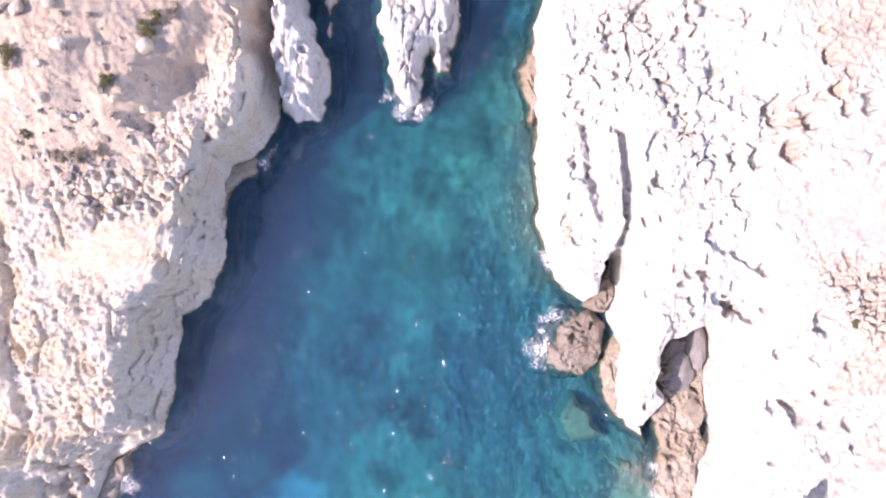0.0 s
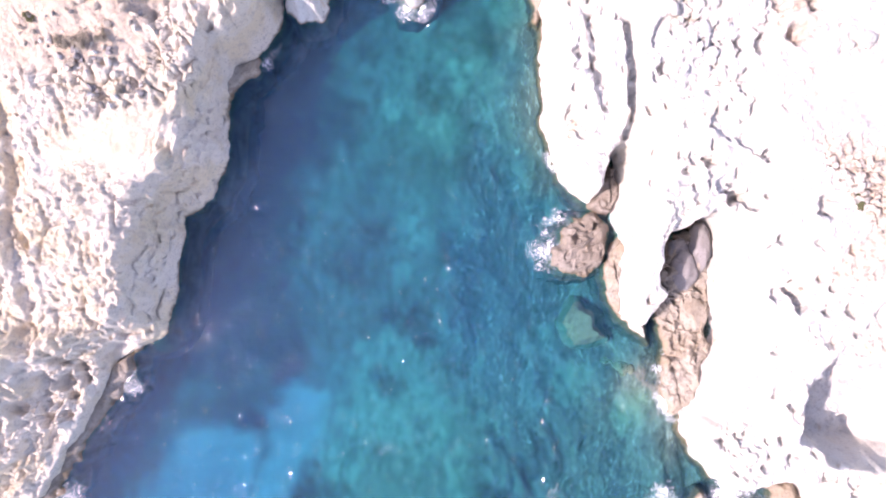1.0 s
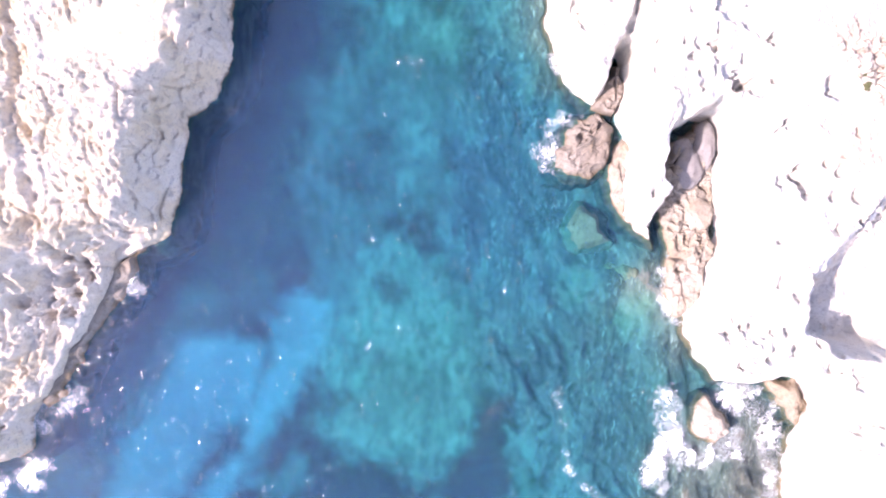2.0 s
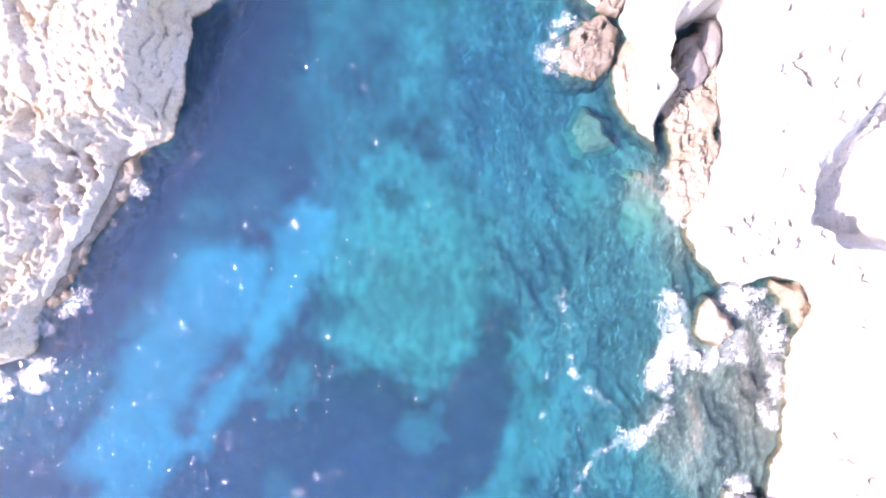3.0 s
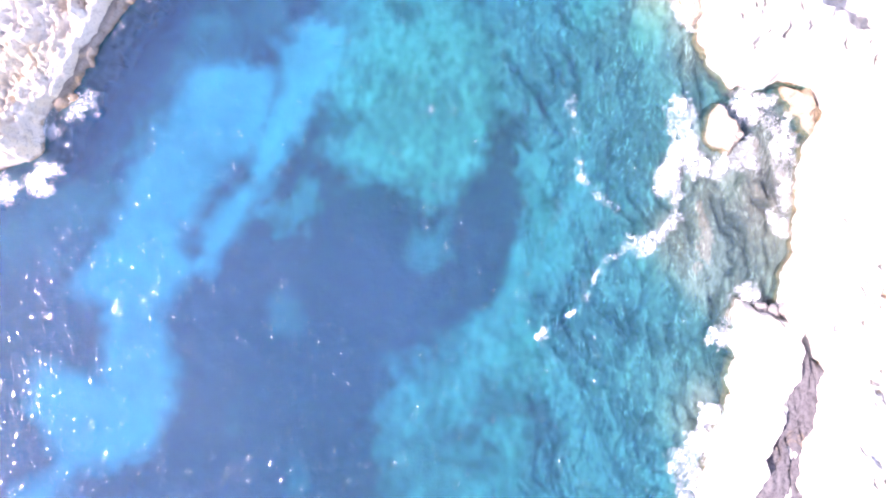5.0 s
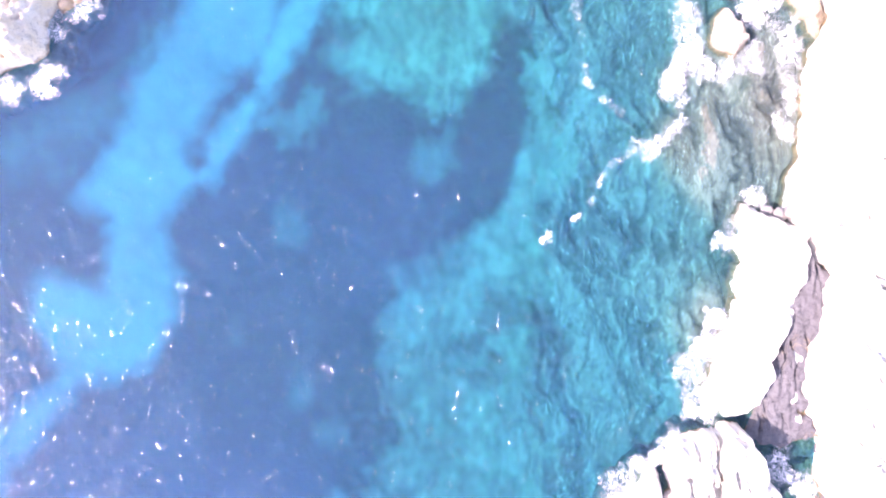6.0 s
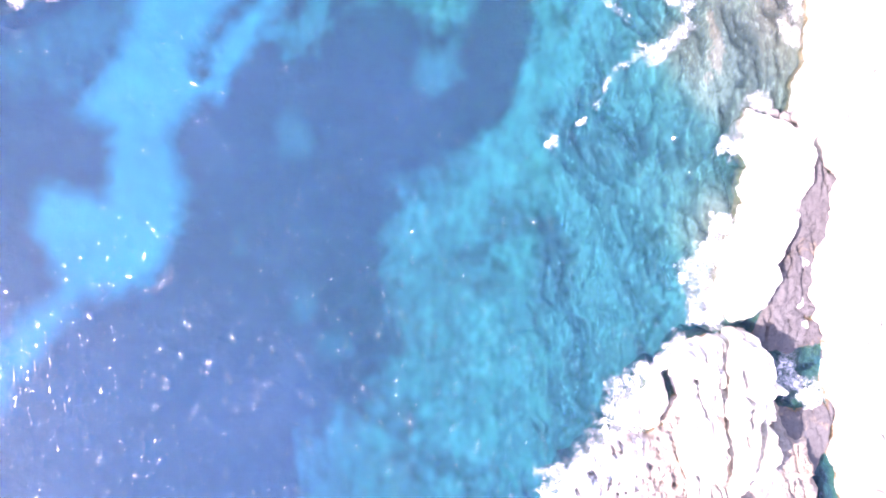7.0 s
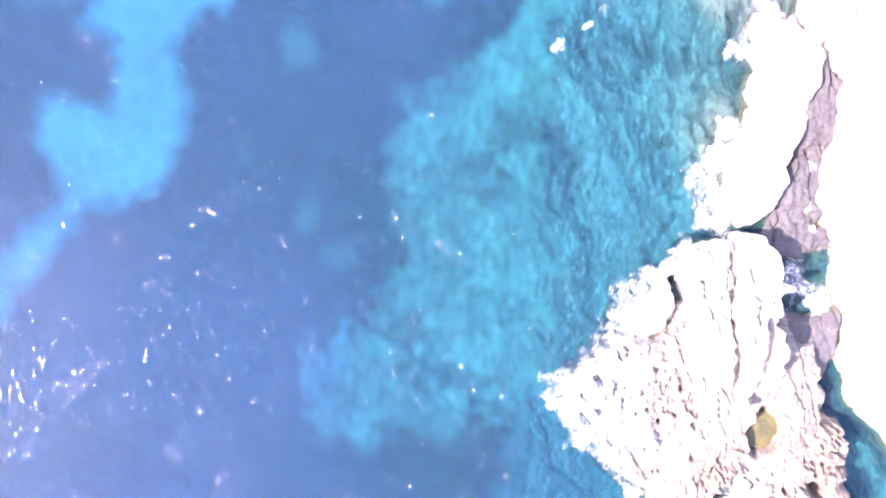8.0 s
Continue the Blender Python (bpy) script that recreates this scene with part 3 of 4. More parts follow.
rock_mass("rock_fin", [(-14.6, 38), (-14.5, 17.1), (-14.3, 13.3), (-13.6, 11.0), (-12.7, 10.0), (-11.1, 10.3), (-10.4, 12.0), (-10.5, 15.5), (-11.9, 18.5), (-12.5, 38)],
          [(-12.3, 11.5, 3.6), (-12.3, 15, 4.6), (-13.5, 25, 6)], 1.1, 110, STONE_FIN, "pale streaked limestone fin leaning against the cliff", "rock", 0.9, 1.4, -0.1, group="sea rocks")
rock_mass("rock_fin", [(-11.6, 34), (-10.9, 18.6), (-10.1, 16.5), (-9.5, 19.1), (-8.8, 34)], [(-10.2, 18, 2.0), (-10, 25, 3.5)], 0.8, 120, STONE_FIN,
          "narrow pale limestone fin standing in the water", "rock", 0.7, 1.2, -0.1, group="sea rocks")
rock_mass("sea_stack", [(-6.4, 34), (-5.7, 17.3), (-5.4, 14.5), (-4.5, 12.6), (-3.4, 11.6), (-2.6, 11.9), (-2.2, 13.2), (-2.2, 15.5), (-1.7, 16.0), (-1.0, 14.5), (-0.3, 14.9), (-0.1, 16.5), (0.8, 18.4), (1.5, 34)],
          [(-3.8, 13, 1.6), (-3.8, 17, 3.6), (-0.8, 16, 2.4), (-2, 26, 5)], 1.2, 130, STONE_FIN, "pale grooved limestone islet with a split tip in the inlet", "rock", 0.9, 1.6, -0.15, group="sea rocks")
rock_mass("rock_slab", [(24.4, -45.1), (25.8, -45.7), (27.2, -46.4), (29.4, -47.3), (29.6, -51.1), (28.9, -55.5), (27.4, -60.0), (26.1, -61.8), (24.0, -63.0), (22.7, -62.3), (21.8, -60.7),
                        (22.4, -56.9), (23.7, -55.0), (23.9, -50.5), (23.9, -46.0)], [(25, -50, 1.6), (25, -60, 1.6), (28.5, -50, 1.8), (27.6, -56, 1.7)], 0.7, 140, STONE_EAST,
          "large smooth white limestone slab beside a gully", "rock", 0.35, 0.5, 0.1, group="sea rocks", split=0.15, seams=[([(28.8, -52.4), (28.9, -54.6), (28.5, -57.8)], 0.22)])
rock_mass("rock_outcrop", [(17.8, -67.6), (16.5, -69.5), (14.8, -70.3), (14.7, -71.7), (15.5, -72.5), (18.0, -72.4), (18.6, -70.5)], [(17.5, -70, 1.6), (16, -71.5, 1.0)], 0.8, 150, STONE_EAST,
          "small pointed white rock in the surf", "rock", 0.8, 1.0, 0.3, group="sea rocks")
rock_mass("rock_outcrop", [(19.3, -65.4), (20.9, -64.4), (22.6, -64.3), (23.3, -67.5), (23.1, -70.2), (23.7, -73.8), (24.2, -78.3), (21.2, -79.3), (19.5, -76.7), (18.8, -72.2), (19.8, -69.9), (18.9, -67.7)],
          [(20.5, -68, 2.2), (21, -74, 2.6), (21.5, -78, 1.2)], 0.9, 160, STONE_EAST, "white limestone outcrop with deep grooves along it", "rock", 1.2, 1.8, 0.1, group="sea rocks", split=0.8)
rock_mass("rock_outcrop", [(21.9, -64.9), (22.3, -63.7), (23.8, -63.1), (24.5, -63.2), (25.9, -65.1), (26.7, -67.7), (26.3, -70.0), (26.9, -73.5), (27.2, -75.7), (26.0, -76.6), (24.7, -77.1),
                           (23.7, -78.1), (22.9, -73.7), (22.4, -70.2), (22.6, -67.5)], [(23.5, -65.6, 4.1), (24.8, -68, 4.2), (26.2, -68.5, 4.6), (24.6, -73, 4.3), (26.6, -73, 4.6), (25.5, -76, 3.4)], 0.9, 170, STONE_EAST,
          "tall white limestone outcrop split by a furrow", "rock", 1.2, 1.8, 0.1, group="sea rocks", split=0.9, seams=[([(24.9, -70.4), (25.3, -72.6), (25.2, -74.4), (24.9, -76.2)], 0.75), ([(23.4, -66.4), (23.9, -69.2), (23.8, -72.0)], 0.3)])
rock_platform = rock_mass("rock_platform", [(14.5, -72.7), (18.0, -71.5), (20.0, -66.5), (25.5, -66.0), (28.0, -70), (28.6, -71.9), (30.3, -71.8), (31.2, -78.1), (32.9, -78.4), (33.3, -81.0), (34.2, -85.5),
                            (34, -96), (20.0, -97.0), (17.4, -85.0), (15.0, -83.8), (12.6, -80.6), (10.8, -77.5), (12.3, -74.6)],
          [(17, -74.5, 1.1), (14, -76, -0.2), (13.5, -79, -0.3), (17, -80, 0.2), (20, -82, 1.2), (28, -80, 1.2), (32, -82, 1.5), (25, -84, 0.5)], 0.8, 180, STONE_PLATFORM, "low jagged brownish rock platform washed by the sea", "rock", 1.9, 0.6, 0.15, 0.09, 0.0,
          "sea rocks", 1.6, [(26.2, -79.4, 1.6), (25.0, -83.9, 2.1), (24.4, -85.6, 1.8), (30.3, -84, 0.9)], 0.5, 1.7)
rock_mass("rock_ledge", [(18.8, -6.4), (21.4, -5.6), (22.5, -11.3), (23.0, -12.6), (22.6, -14.9), (22.0, -17.8), (20.7, -20.9), (19.5, -21.7), (18.6, -19.8), (18.9, -16.9), (18.2, -15.3), (18.0, -13.2), (17.6, -10)],
          [(20, -8, 1.4), (20.6, -13.8, 0.9), (20.5, -18, 0.6)], 0.5, 190, STONE_BROWN, "tan rock ledge in the mouth of a hollow in the cliff", "rock", 1.3, 1.2, 0.2, 0.08, 0.2, "sea rocks", 1.9, split=0.2)
rock_mass("rock", [(8.7, -8.5), (9.6, -7.2), (10.8, -5.8), (12.4, -5.3), (13.7, -6.7), (13.3, -9.5), (12.1, -11.0), (10.4, -10.6), (9.2, -9.6)], [(11.3, -8.2, 0.8), (12.6, -6.8, 0.9)], 0.9, 200, STONE_SURF,
          "brown furrowed rock ringed with foam in the inlet", "rock", 1.0, 1.8, -1.1, 0.08, 0, "sea rocks")
rock_mass("rock", [(21.2, -30.7), (22.2, -28.7), (24.1, -30.2), (24.5, -31.3), (23.2, -32.6), (21.8, -32.1)], [(22.8, -30.6, 1.1)], 0.7, 210, STONE_BROWN, "angular tan rock in the surf below the cliff", "rock", 0.5, 0.6, 0.4, 0.08, 0, "sea rocks")
rock_mass("rock", [(27.6, -27.2), (29.8, -27), (30.8, -29), (30.0, -30.8), (28.9, -31), (28.4, -29)], [(29.5, -29, 0.8)], 0.7, 218, STONE_BROWN, "tan rock shelf at the foot of the cliff", "rock", 0.7, 0.8, 0.1, 0.08, 0, "sea rocks")

rock_mass("rock", [(12.3, -4.8), (12.8, -2.6), (13.2, -1.0), (13.8, -1.0), (14.3, -3.2), (13.6, -5.6)], [(13.2, -4.8, 0.9), (13.4, -3, 1.6)], 0.3, 240, STONE_SURF, "grey rock jammed in a crevice of the cliff", "rock", 0.8, 0.8, 0.1, 0.08, 0, "sea rocks")

rock_mass("rock_ledge", [(14.7, -6.4), (13.8, -8), (13.5, -10), (13.9, -12.6), (14.9, -13.8), (15.4, -11), (15.2, -8)], [(14.3, -10, 0.45)], 0.5, 245, STONE_BROWN, "low tan ledge along the foot of the cliff", "rock", 0.6, 0.8, 0.1, 0.08, 0, "sea rocks")
rock_mass("rock_ledge", [(-25.2, -17.6), (-25.9, -19.0), (-27.0, -21.3), (-28.2, -23.3), (-28.9, -24.6), (-30.2, -27.4), (-31.2, -28.5), (-31.7, -30.0), (-33.2, -31.2), (-33.4, -29.8), (-31.6, -26.4), (-29.6, -22.4), (-27.4, -18.6)],
          [(-27.5, -21.4, 0.1), (-30.4, -26.8, 0.1), (-26.6, -18.9, 0.2)], 0.5, 256, STONE_SURF, "low wet tan ledge cut by waves along the cliff foot", "rock", 0.8, 0.5, 0.4, 0.08, 0, "sea rocks", 1.9, split=0.1)
rock_mass("rock_ledge", [(-18.5, 5.8), (-17.1, 6.6), (-16.2, 6.6), (-16.3, 5.8), (-17.2, 4.8), (-18.6, 3.2), (-19.2, 4.5)], [(-17.2, 5.4, 0.15)], 0.5, 252, STONE_BROWN, "low brown ledge in a notch of the cliff foot", "rock", 0.6, 0.8, 0.1, 0.08, 0, "sea rocks")
rock_mass("rock_ledge", [(7.0, 16.5), (6.3, 14), (6.4, 10.5), (7.2, 9.3), (7.9, 12), (7.8, 16)], [(6.9, 13, 0.35)], 0.5, 248, STONE_BROWN, "low brown ledge along the foot of the cliff", "rock", 0.6, 0.8, 0.1, 0.08, 0, "sea rocks")

# ---- sea floor and water ----
SANDS = ([(-20.7, -25.4), (-23.4, -26.6), (-25.1, -30), (-27.2, -33.6), (-29.4, -38.8), (-32.6, -44.1), (-34.8, -46.9), (-31.9, -48.8), (-30.8, -51.3), (-31.9, -54.9), (-36.8, -54.6), (-37.6, -57.7),
          (-35.9, -61.7), (-36.9, -64.3), (-39.8, -68), (-46, -76), (-48, -82), (-42, -75), (-36.7, -67.9), (-33.3, -63.9), (-29.7, -63.4), (-27.3, -61.9), (-25.1, -58.7), (-24.4, -54.1), (-25.6, -52.1),
          (-26.1, -48.5), (-23.6, -45.4), (-24.1, -40.7), (-22.5, -37.8), (-20.1, -34.9), (-17.6, -31.8), (-16.7, -29.2), (-16.0, -26.4), (-18.4, -25.9)],
         [(-15.6, -24.5), (-15.0, -25.8), (-13.4, -21.4), (-11.3, -22.6), (-11.3, -27.7), (-14.6, -32.4), (-17.2, -36.8), (-19.3, -41.0), (-21.5, -45.3), (-23.3, -44.5), (-22.4, -41.6), (-19.0, -36.4), (-17.0, -32.2), (-16.0, -28.6)])
# shallow sandy rock: outline, how pale it is, how soft its rim is
PALES = (([(-10.1, 12.2), (-9.7, 5.0), (-7.6, 1.5), (-10.0, -2.7), (-13.5, -6.9), (-14.2, -11.5), (-13.2, -19.2), (-12.0, -23.4), (-0.2, -23.0), (-1.0, -13.8), (0.6, -6.5), (1.7, -2.4), (4.1, 5.4), (7.0, 13.2), (4.4, 14.2), (-2.7, 11.1), (-6.9, 12.8)], 0.52, 2.2),
         ([(-11.5, -20.3), (-11.6, -25.9), (-12.6, -30.5), (-12.0, -34.8), (-9.9, -34.6), (-7.3, -36.0), (-5.3, -35.1), (-2.6, -37.8), (-1.1, -38.9), (1.9, -35.6), (3.6, -33.0), (6.0, -29), (2.6, -18.3), (-4.4, -16.5)], 0.9, 1.7),
         ([(-34, -33.5), (-29, -27), (-24, -22), (-17, -21), (-24, -29), (-29, -38), (-34, -46), (-42, -44), (-40, -36)], 0.42, 3.0),
         ([(5.4, -31.2), (7.4, -34.9), (9.4, -37.3), (9.8, -40.0), (7.4, -45.4), (4.5, -48.5), (4.2, -46.8), (5.3, -43.7), (6.9, -39.0)], 0.9, 1.3),
         ([(-11.9, -35.1), (-15.8, -39.9), (-15.8, -41.4), (-12.8, -39.0), (-11.1, -36.1)], 0.6, 0.9),
         ([(-3.3, -40.9), (-0.1, -38.5), (0.6, -42.3), (-1.9, -43.9), (-3.7, -43.2)], 0.5, 1.0),
         ([(5.5, -46.0), (0.2, -49.5), (-2.7, -52.2), (-5.9, -53.4), (-7.1, -55.7), (-5.2, -58.9), (-4.6, -64.9), (-5.1, -70.0), (-7.5, -72.1), (-11.4, -75.4), (-12.7, -78.9), (-11.0, -83.4), (-6.9, -84.2), (-3.0, -81.0), (2.1, -83.2), (7.4, -78.5), (8.6, -63.4), (9.4, -50)], 0.82, 2.0))
PALE_SPOTS = ((-6.5, 0.0, 1.7), (-3.7, 9.6, 1.6), (0.5, 6.9, 1.8), (-0.4, 2.2, 1.5), (-3.2, -8.4, 1.9), (-3.0, 2.1, 1.3), (1.2, -17.3, 1.0), (9.2, -17.0, 1.1), (-5.1, 3.1, 1.3), (11.3, -19.6, 1.1), (16.8, -22.5, 1.4), (-1.9, -22.6, 1.8),
              (-6.5, -16.1, 1.5), (-12.8, -63.3, 1.3), (-10.3, -67.5, 1.3), (-18.9, -58.8, 0.9), (-14.7, -48.1, 1.2), (3.6, -66, 2.0), (-2.5, -60, 2.2), (24, -35.5, 0.9))
DARK_SPOTS = ((-9.2, -11.1, 1.4), (-4.7, -15.3, 0.9), (-3.2, -16.5, 1.1), (-2.0, -17.3, 0.7), (-5.9, -20.2, 0.7), (-4.8, -21.3, 0.6), (1.0, -17.7, 1.2), (-11.4, -31.1, 1.2), (-7.8, -6.9, 1.2), (-1.4, -15.0, 1.2), (-5.2, -54.2, 1.0), (-5.4, -66.5, 0.9), (-3.7, -73.0, 1.2), (-2.2, -78.0, 1.6), (3.6, -55.4, 1.3),
              (1.4, -58.4, 1.4), (3.8, -61.1, 1.2), (-1.8, -86.4, 3.0), (-6.2, 8.5, 1.4), (-1.6, 5.0, 1.2), (3.0, 10.5, 1.4), (-8.0, 3.6, 1.2))
REEF = [(6.5, 60), (6.5, 20), (4.4, 11), (2.4, 4), (0.7, -2.4), (-0.3, -8.1), (-0.5, -15.4), (1.7, -22.6), (3.0, -30.4), (5.4, -31.0), (7.2, -35.1), (9.2, -39.0), (8.0, -44.5), (6.4, -48), (6.8, -54), (5.6, -66), (4.7, -78), (6.0, -87), (10, -110), (200, -130), (200, 60)]
DEEPS_NORTH = [(-14, 15, 4.2), (-6, 5, 2.9), (-14, 0, 4.0), (-20, -15, 4.2), (-5, -10, 3.6), (-12, -12, 4.0), (1, -17, 3.2), (9, -17, 2.6), (5, 5, 1.5), (6, 14, 1.8), (2, 22, 4.2), (12, -16, 1.9), (15, -25, 1.6), (17, -19, 0.9),
               (6.7, -30, 1.9), (3, -27, 2.1), (-12, -22, 5.0), (-5, -23, 2.6), (-4, -28, 2.1), (-1, 3, 1.9), (19, -25, 1.1)]
DEEPS_SOUTH = [(-1, -35, 2.2), (3.4, -37, 3.4), (3, -41, 4.0), (9, -37, 2.2), (14, -33, 1.5), (14, -42, 1.7), (20, -40, 1.2), (26, -35, 0.5), (-21, -45, 5.2), (-33, -45, 5.2), (-20, -30, 5.2), (-5, -45, 5.2), (-5, -52, 4.8), (0, -55, 3.3), (12, -50, 1.9),
               (12, -60, 2.1), (20, -52, 1.2), (0, -65, 3.2), (-2, -75, 3.6), (12, -70, 2.3), (-15, -75, 6.5), (-35, -75, 6.5), (8, -85, 3.4), (25.5, -82, 0.4), (33.2, -75.5, 3.5), (35.5, -81, 1.8), (-20, -100, 9), (15, -95, 3.5), (-300, -300, 30), (300, -400, 30)]
SHOALS = ([(18.0, -36.5), (20, -30), (28, -29), (30, -40), (28, -47), (22.5, -47), (19.5, -43.5), (17.2, -40)], [(15, -20), (17, -15), (20, -18), (22, -24), (20, -25.5), (17, -23.5)], [(18.5, -56.5), (24, -50), (24, -60), (20.5, -61)], [(6.0, 22), (5.2, 8), (6.4, 0), (8.5, -3), (9, 4), (8.5, 22)])


def sea_depth(x, y):
    """Depth of the water, less over the shoals of brown rock."""
    d = levels(x, y, DEEPS_NORTH + DEEPS_SOUTH, 12.0)
    for outline in SHOALS:
        d = d * (1 - 0.6 * smooth(-2.5, 2.0, inside_distance(x, y, outline) + 2.5 * fbm(x, y, 4, 4, 79)))
    return d


gx, gy = np.meshgrid(axis(-1500, -46, 46, 1500, 0.2), axis(-2000, -96, 40, 120, 0.2))
depth = sea_depth(gx, gy)
edge = fbm(gx, gy, 4.5, 6, 44, 0.7)
streaks = fbm(gx + 0.25 * gy, 0.35 * gy, 1.6, 5, 45, 0.6)
sand = np.zeros_like(gx)
for outline in SANDS:
    sand = np.maximum(sand, smooth(-1.5, 1.5, inside_distance(gx, gy, outline) + 2.6 * edge))
sand *= 0.82 + 0.3 * fbm(gx, gy, 6, 4, 49)
pale = np.zeros_like(gx)
for outline, strength, soft in PALES:
    pale = np.maximum(pale, strength * smooth(-soft, soft, inside_distance(gx, gy, outline) + 4.5 * edge + 1.6 * streaks))
for px, py, r in PALE_SPOTS:
    pale = np.maximum(pale, (0.9 if px > -9 and py > -35 else 0.3) * smooth(1.5 * r, 0.3 * r, np.hypot(gx - px, 0.7 * (gy - py)) + 2.2 * r * edge + 0.8 * r * streaks))
for px, py, r in DARK_SPOTS:
    pale *= 1 - 0.6 * smooth(1.7 * r, 0.1 * r, np.hypot(0.75 * (gx - px), 0.95 * (gy - py)) + 3.6 * r * edge + r * streaks)
rocky = smooth(-1.6, 1.8, inside_distance(gx, gy, REEF) + 5 * edge)
# long fissures and ribs of the reef, running with the bedding of the cliffs
wx, wy = gx + 0.22 * gy + 2.4 * fbm(gx, gy, 4, 4, 46), 0.22 * gy + 1.0 * fbm(gx, gy, 4, 5, 47, 0.6)
f1, f2, own = worley(wx, wy, 2.1, 48)
g1, g2, tone = worley(wx + 3, wy * 1.3, 0.95, 50)
crack = np.maximum(0.7 * (1 - smooth(0.0, 0.22, f2 - f1 + 0.2 * streaks)) * smooth(-0.1, 0.2, fbm(gx, gy, 6, 3, 54)), 0.35 * (1 - smooth(0.0, 0.26, g2 - g1 + 0.2 * streaks)) * smooth(-0.15, 0.2, fbm(gx, gy, 5, 3, 55))) * rocky
tone = np.clip(0.5 * own + 0.5 * tone + 0.9 * streaks, 0, 1) * rocky
pale = pale * (1 - 0.45 * rocky) * (0.6 + 0.4 * smooth(-0.3, 0.25, fbm(gx, gy, 3.2, 5, 51, 0.55) + 0.5 * streaks))
floor_z = -depth + rocky * (0.35 * (tone - 0.5) - 0.4 * crack) + 0.4 * fbm(gx, gy, 5, 4, 52) * smooth(0.5, 2.5, depth)
floor_z = np.minimum(floor_z, -0.2)
seabed = tagged(sheet("seabed", gx, gy, floor_z, None, {"sand": sand, "pale": pale, "rock": rocky, "crack": crack, "tone": tone}, SEABED), "seabed of pale sand, seagrass and rubble under clear water", "seabed", kind="structure")
gx, gy = np.meshgrid(axis(-1500, -46, 46, 1500, 0.5), axis(-2000, -96, 40, 120, 0.5))
depth = sea_depth(gx, gy)
murk = {"depth": np.clip(depth, 0.2, 40)}
level = -0.1 - 0.5 * depth + 0.25 * depth * fbm(gx, gy, 5.0, 3, 400)
tagged(sheet("water_depths", gx, gy, level, None, murk, WATER_DEEP), "hazy blue water below the surface", "sea", kind="structure")
water = tagged(sheet("water", gx, gy, np.zeros_like(gx), None, murk, WATER), "clear blue and turquoise sea water with small ripples", "sea", kind="structure")

# rocks just under the surface
rock_mass("submerged_rock", [(9.9, -14.8), (11.2, -12.8), (13.0, -13.6), (14.2, -16.0), (11.5, -16.4)], [(11.8, -14.8, 0.5)], 0.7, 220, STONE_SUNK, "flat brown rock just under the water", "rock", 0.12, 0.2, 0.2, 0.1, split=0.1).location.z = -1.0
rock_mass("submerged_rock", [(14.2, -18.2), (16.2, -16.9), (17.8, -18.6), (16.8, -20.2), (14.8, -20.0)], [(16, -18.5, 0.5)], 0.8, 225, STONE_SUNK, "brown boulder just under the water", "rock", 0.3, 0.3, 0.2, 0.1, split=0.2).location.z = -1.1


# ---- surf ----
def ground_at(ob, x, y):
    hit, place, _, _ = ob.ray_cast(Vector((x, y, 60)), Vector((0, 0, -1)))
    return place.z if hit else 0.0


bpy.context.view_layer.update()


def foam(line, wide, thick, seed, label, solid=0.0, washed=None):
    """Lacy sea foam along a line: full in the middle, threads and rings at its rim; washed: a low rock that it runs over."""
    xs, ys = [p[0] for p in line], [p[1] for p in line]
    m = wide * 1.6 + 0.6
    x, y = np.meshgrid(np.arange(min(xs) - m, max(xs) + m, 0.12), np.arange(min(ys) - m, max(ys) + m, 0.12))
    s = line_distance(x, y, line) / (wide * 1.25) + 1.5 * fbm(x, y, max(wide * 1.5, 1.2), 5, seed, 0.65)
    cover = np.clip(1.1 - s, 0, 1) * min(thick, 1.0) + 0.6 * np.clip((solid - s) * 2, 0, 1)
    cover *= 0.2 + 0.8 * smooth(-0.2, 0.16, fbm(x, y, 1.5, 4, seed + 8, 0.65))
    z = 0.035 + 0.12 * np.clip(cover, 0, 1) ** 2 + 0.04 * fbm(x, y, 0.4, 2, seed + 5)
    if washed:
        for at in np.ndindex(x.shape):
            if cover[at] > 0:
                z[at] += max(0.0, ground_at(washed, x[at], y[at]) + 0.03)
    return tagged(sheet("foam", x, y, z, cover > 0.01, {"cover": cover}, FOAM), label, "foam", kind="stuff")


SURF = "white lacy sea foam round wet rocks"
foam([(8.2, -8.6), (8.8, -7.4), (9.8, -6.2)], 1.1, 0.75, 301, SURF)
foam([(7.8, -9.9), (8.6, -10.2)], 0.6, 0.5, 302, SURF)
foam([(8.5, -0.8), (9.2, -2.0), (10.3, -3.4)], 0.4, 0.5, 303, SURF)
foam([(-4.7, 12.2), (-3.8, 11.2), (-2.4, 11.6)], 0.8, 0.7, 304, SURF)
foam([(-16.4, 5.6), (-15.2, 6.8), (-14.5, 7.9)], 0.45, 0.6, 305, SURF)
foam([(-26.6, -20.3), (-25.9, -21.4)], 0.9, 0.6, 306, SURF)
foam([(-28.0, -24.0), (-28.6, -25.2)], 0.5, 0.5, 307, SURF)
foam([(-32.0, -31.2), (-33.6, -32.4), (-31.0, -31.0)], 1.3, 0.75, 308, SURF)
foam([(-33.2, -36.3), (-35.0, -37.4), (-37.5, -38.6)], 1.2, 0.95, 309, SURF, 0.35)
foam([(18.9, -17.2), (18.4, -18.7), (18.8, -20.8), (19.6, -22.2)], 0.6, 0.8, 310, SURF)
foam([(19.6, -29.4), (19.1, -31.0), (18.6, -33.0), (18.3, -35.2)], 1.1, 1.1, 311, SURF, 0.5)
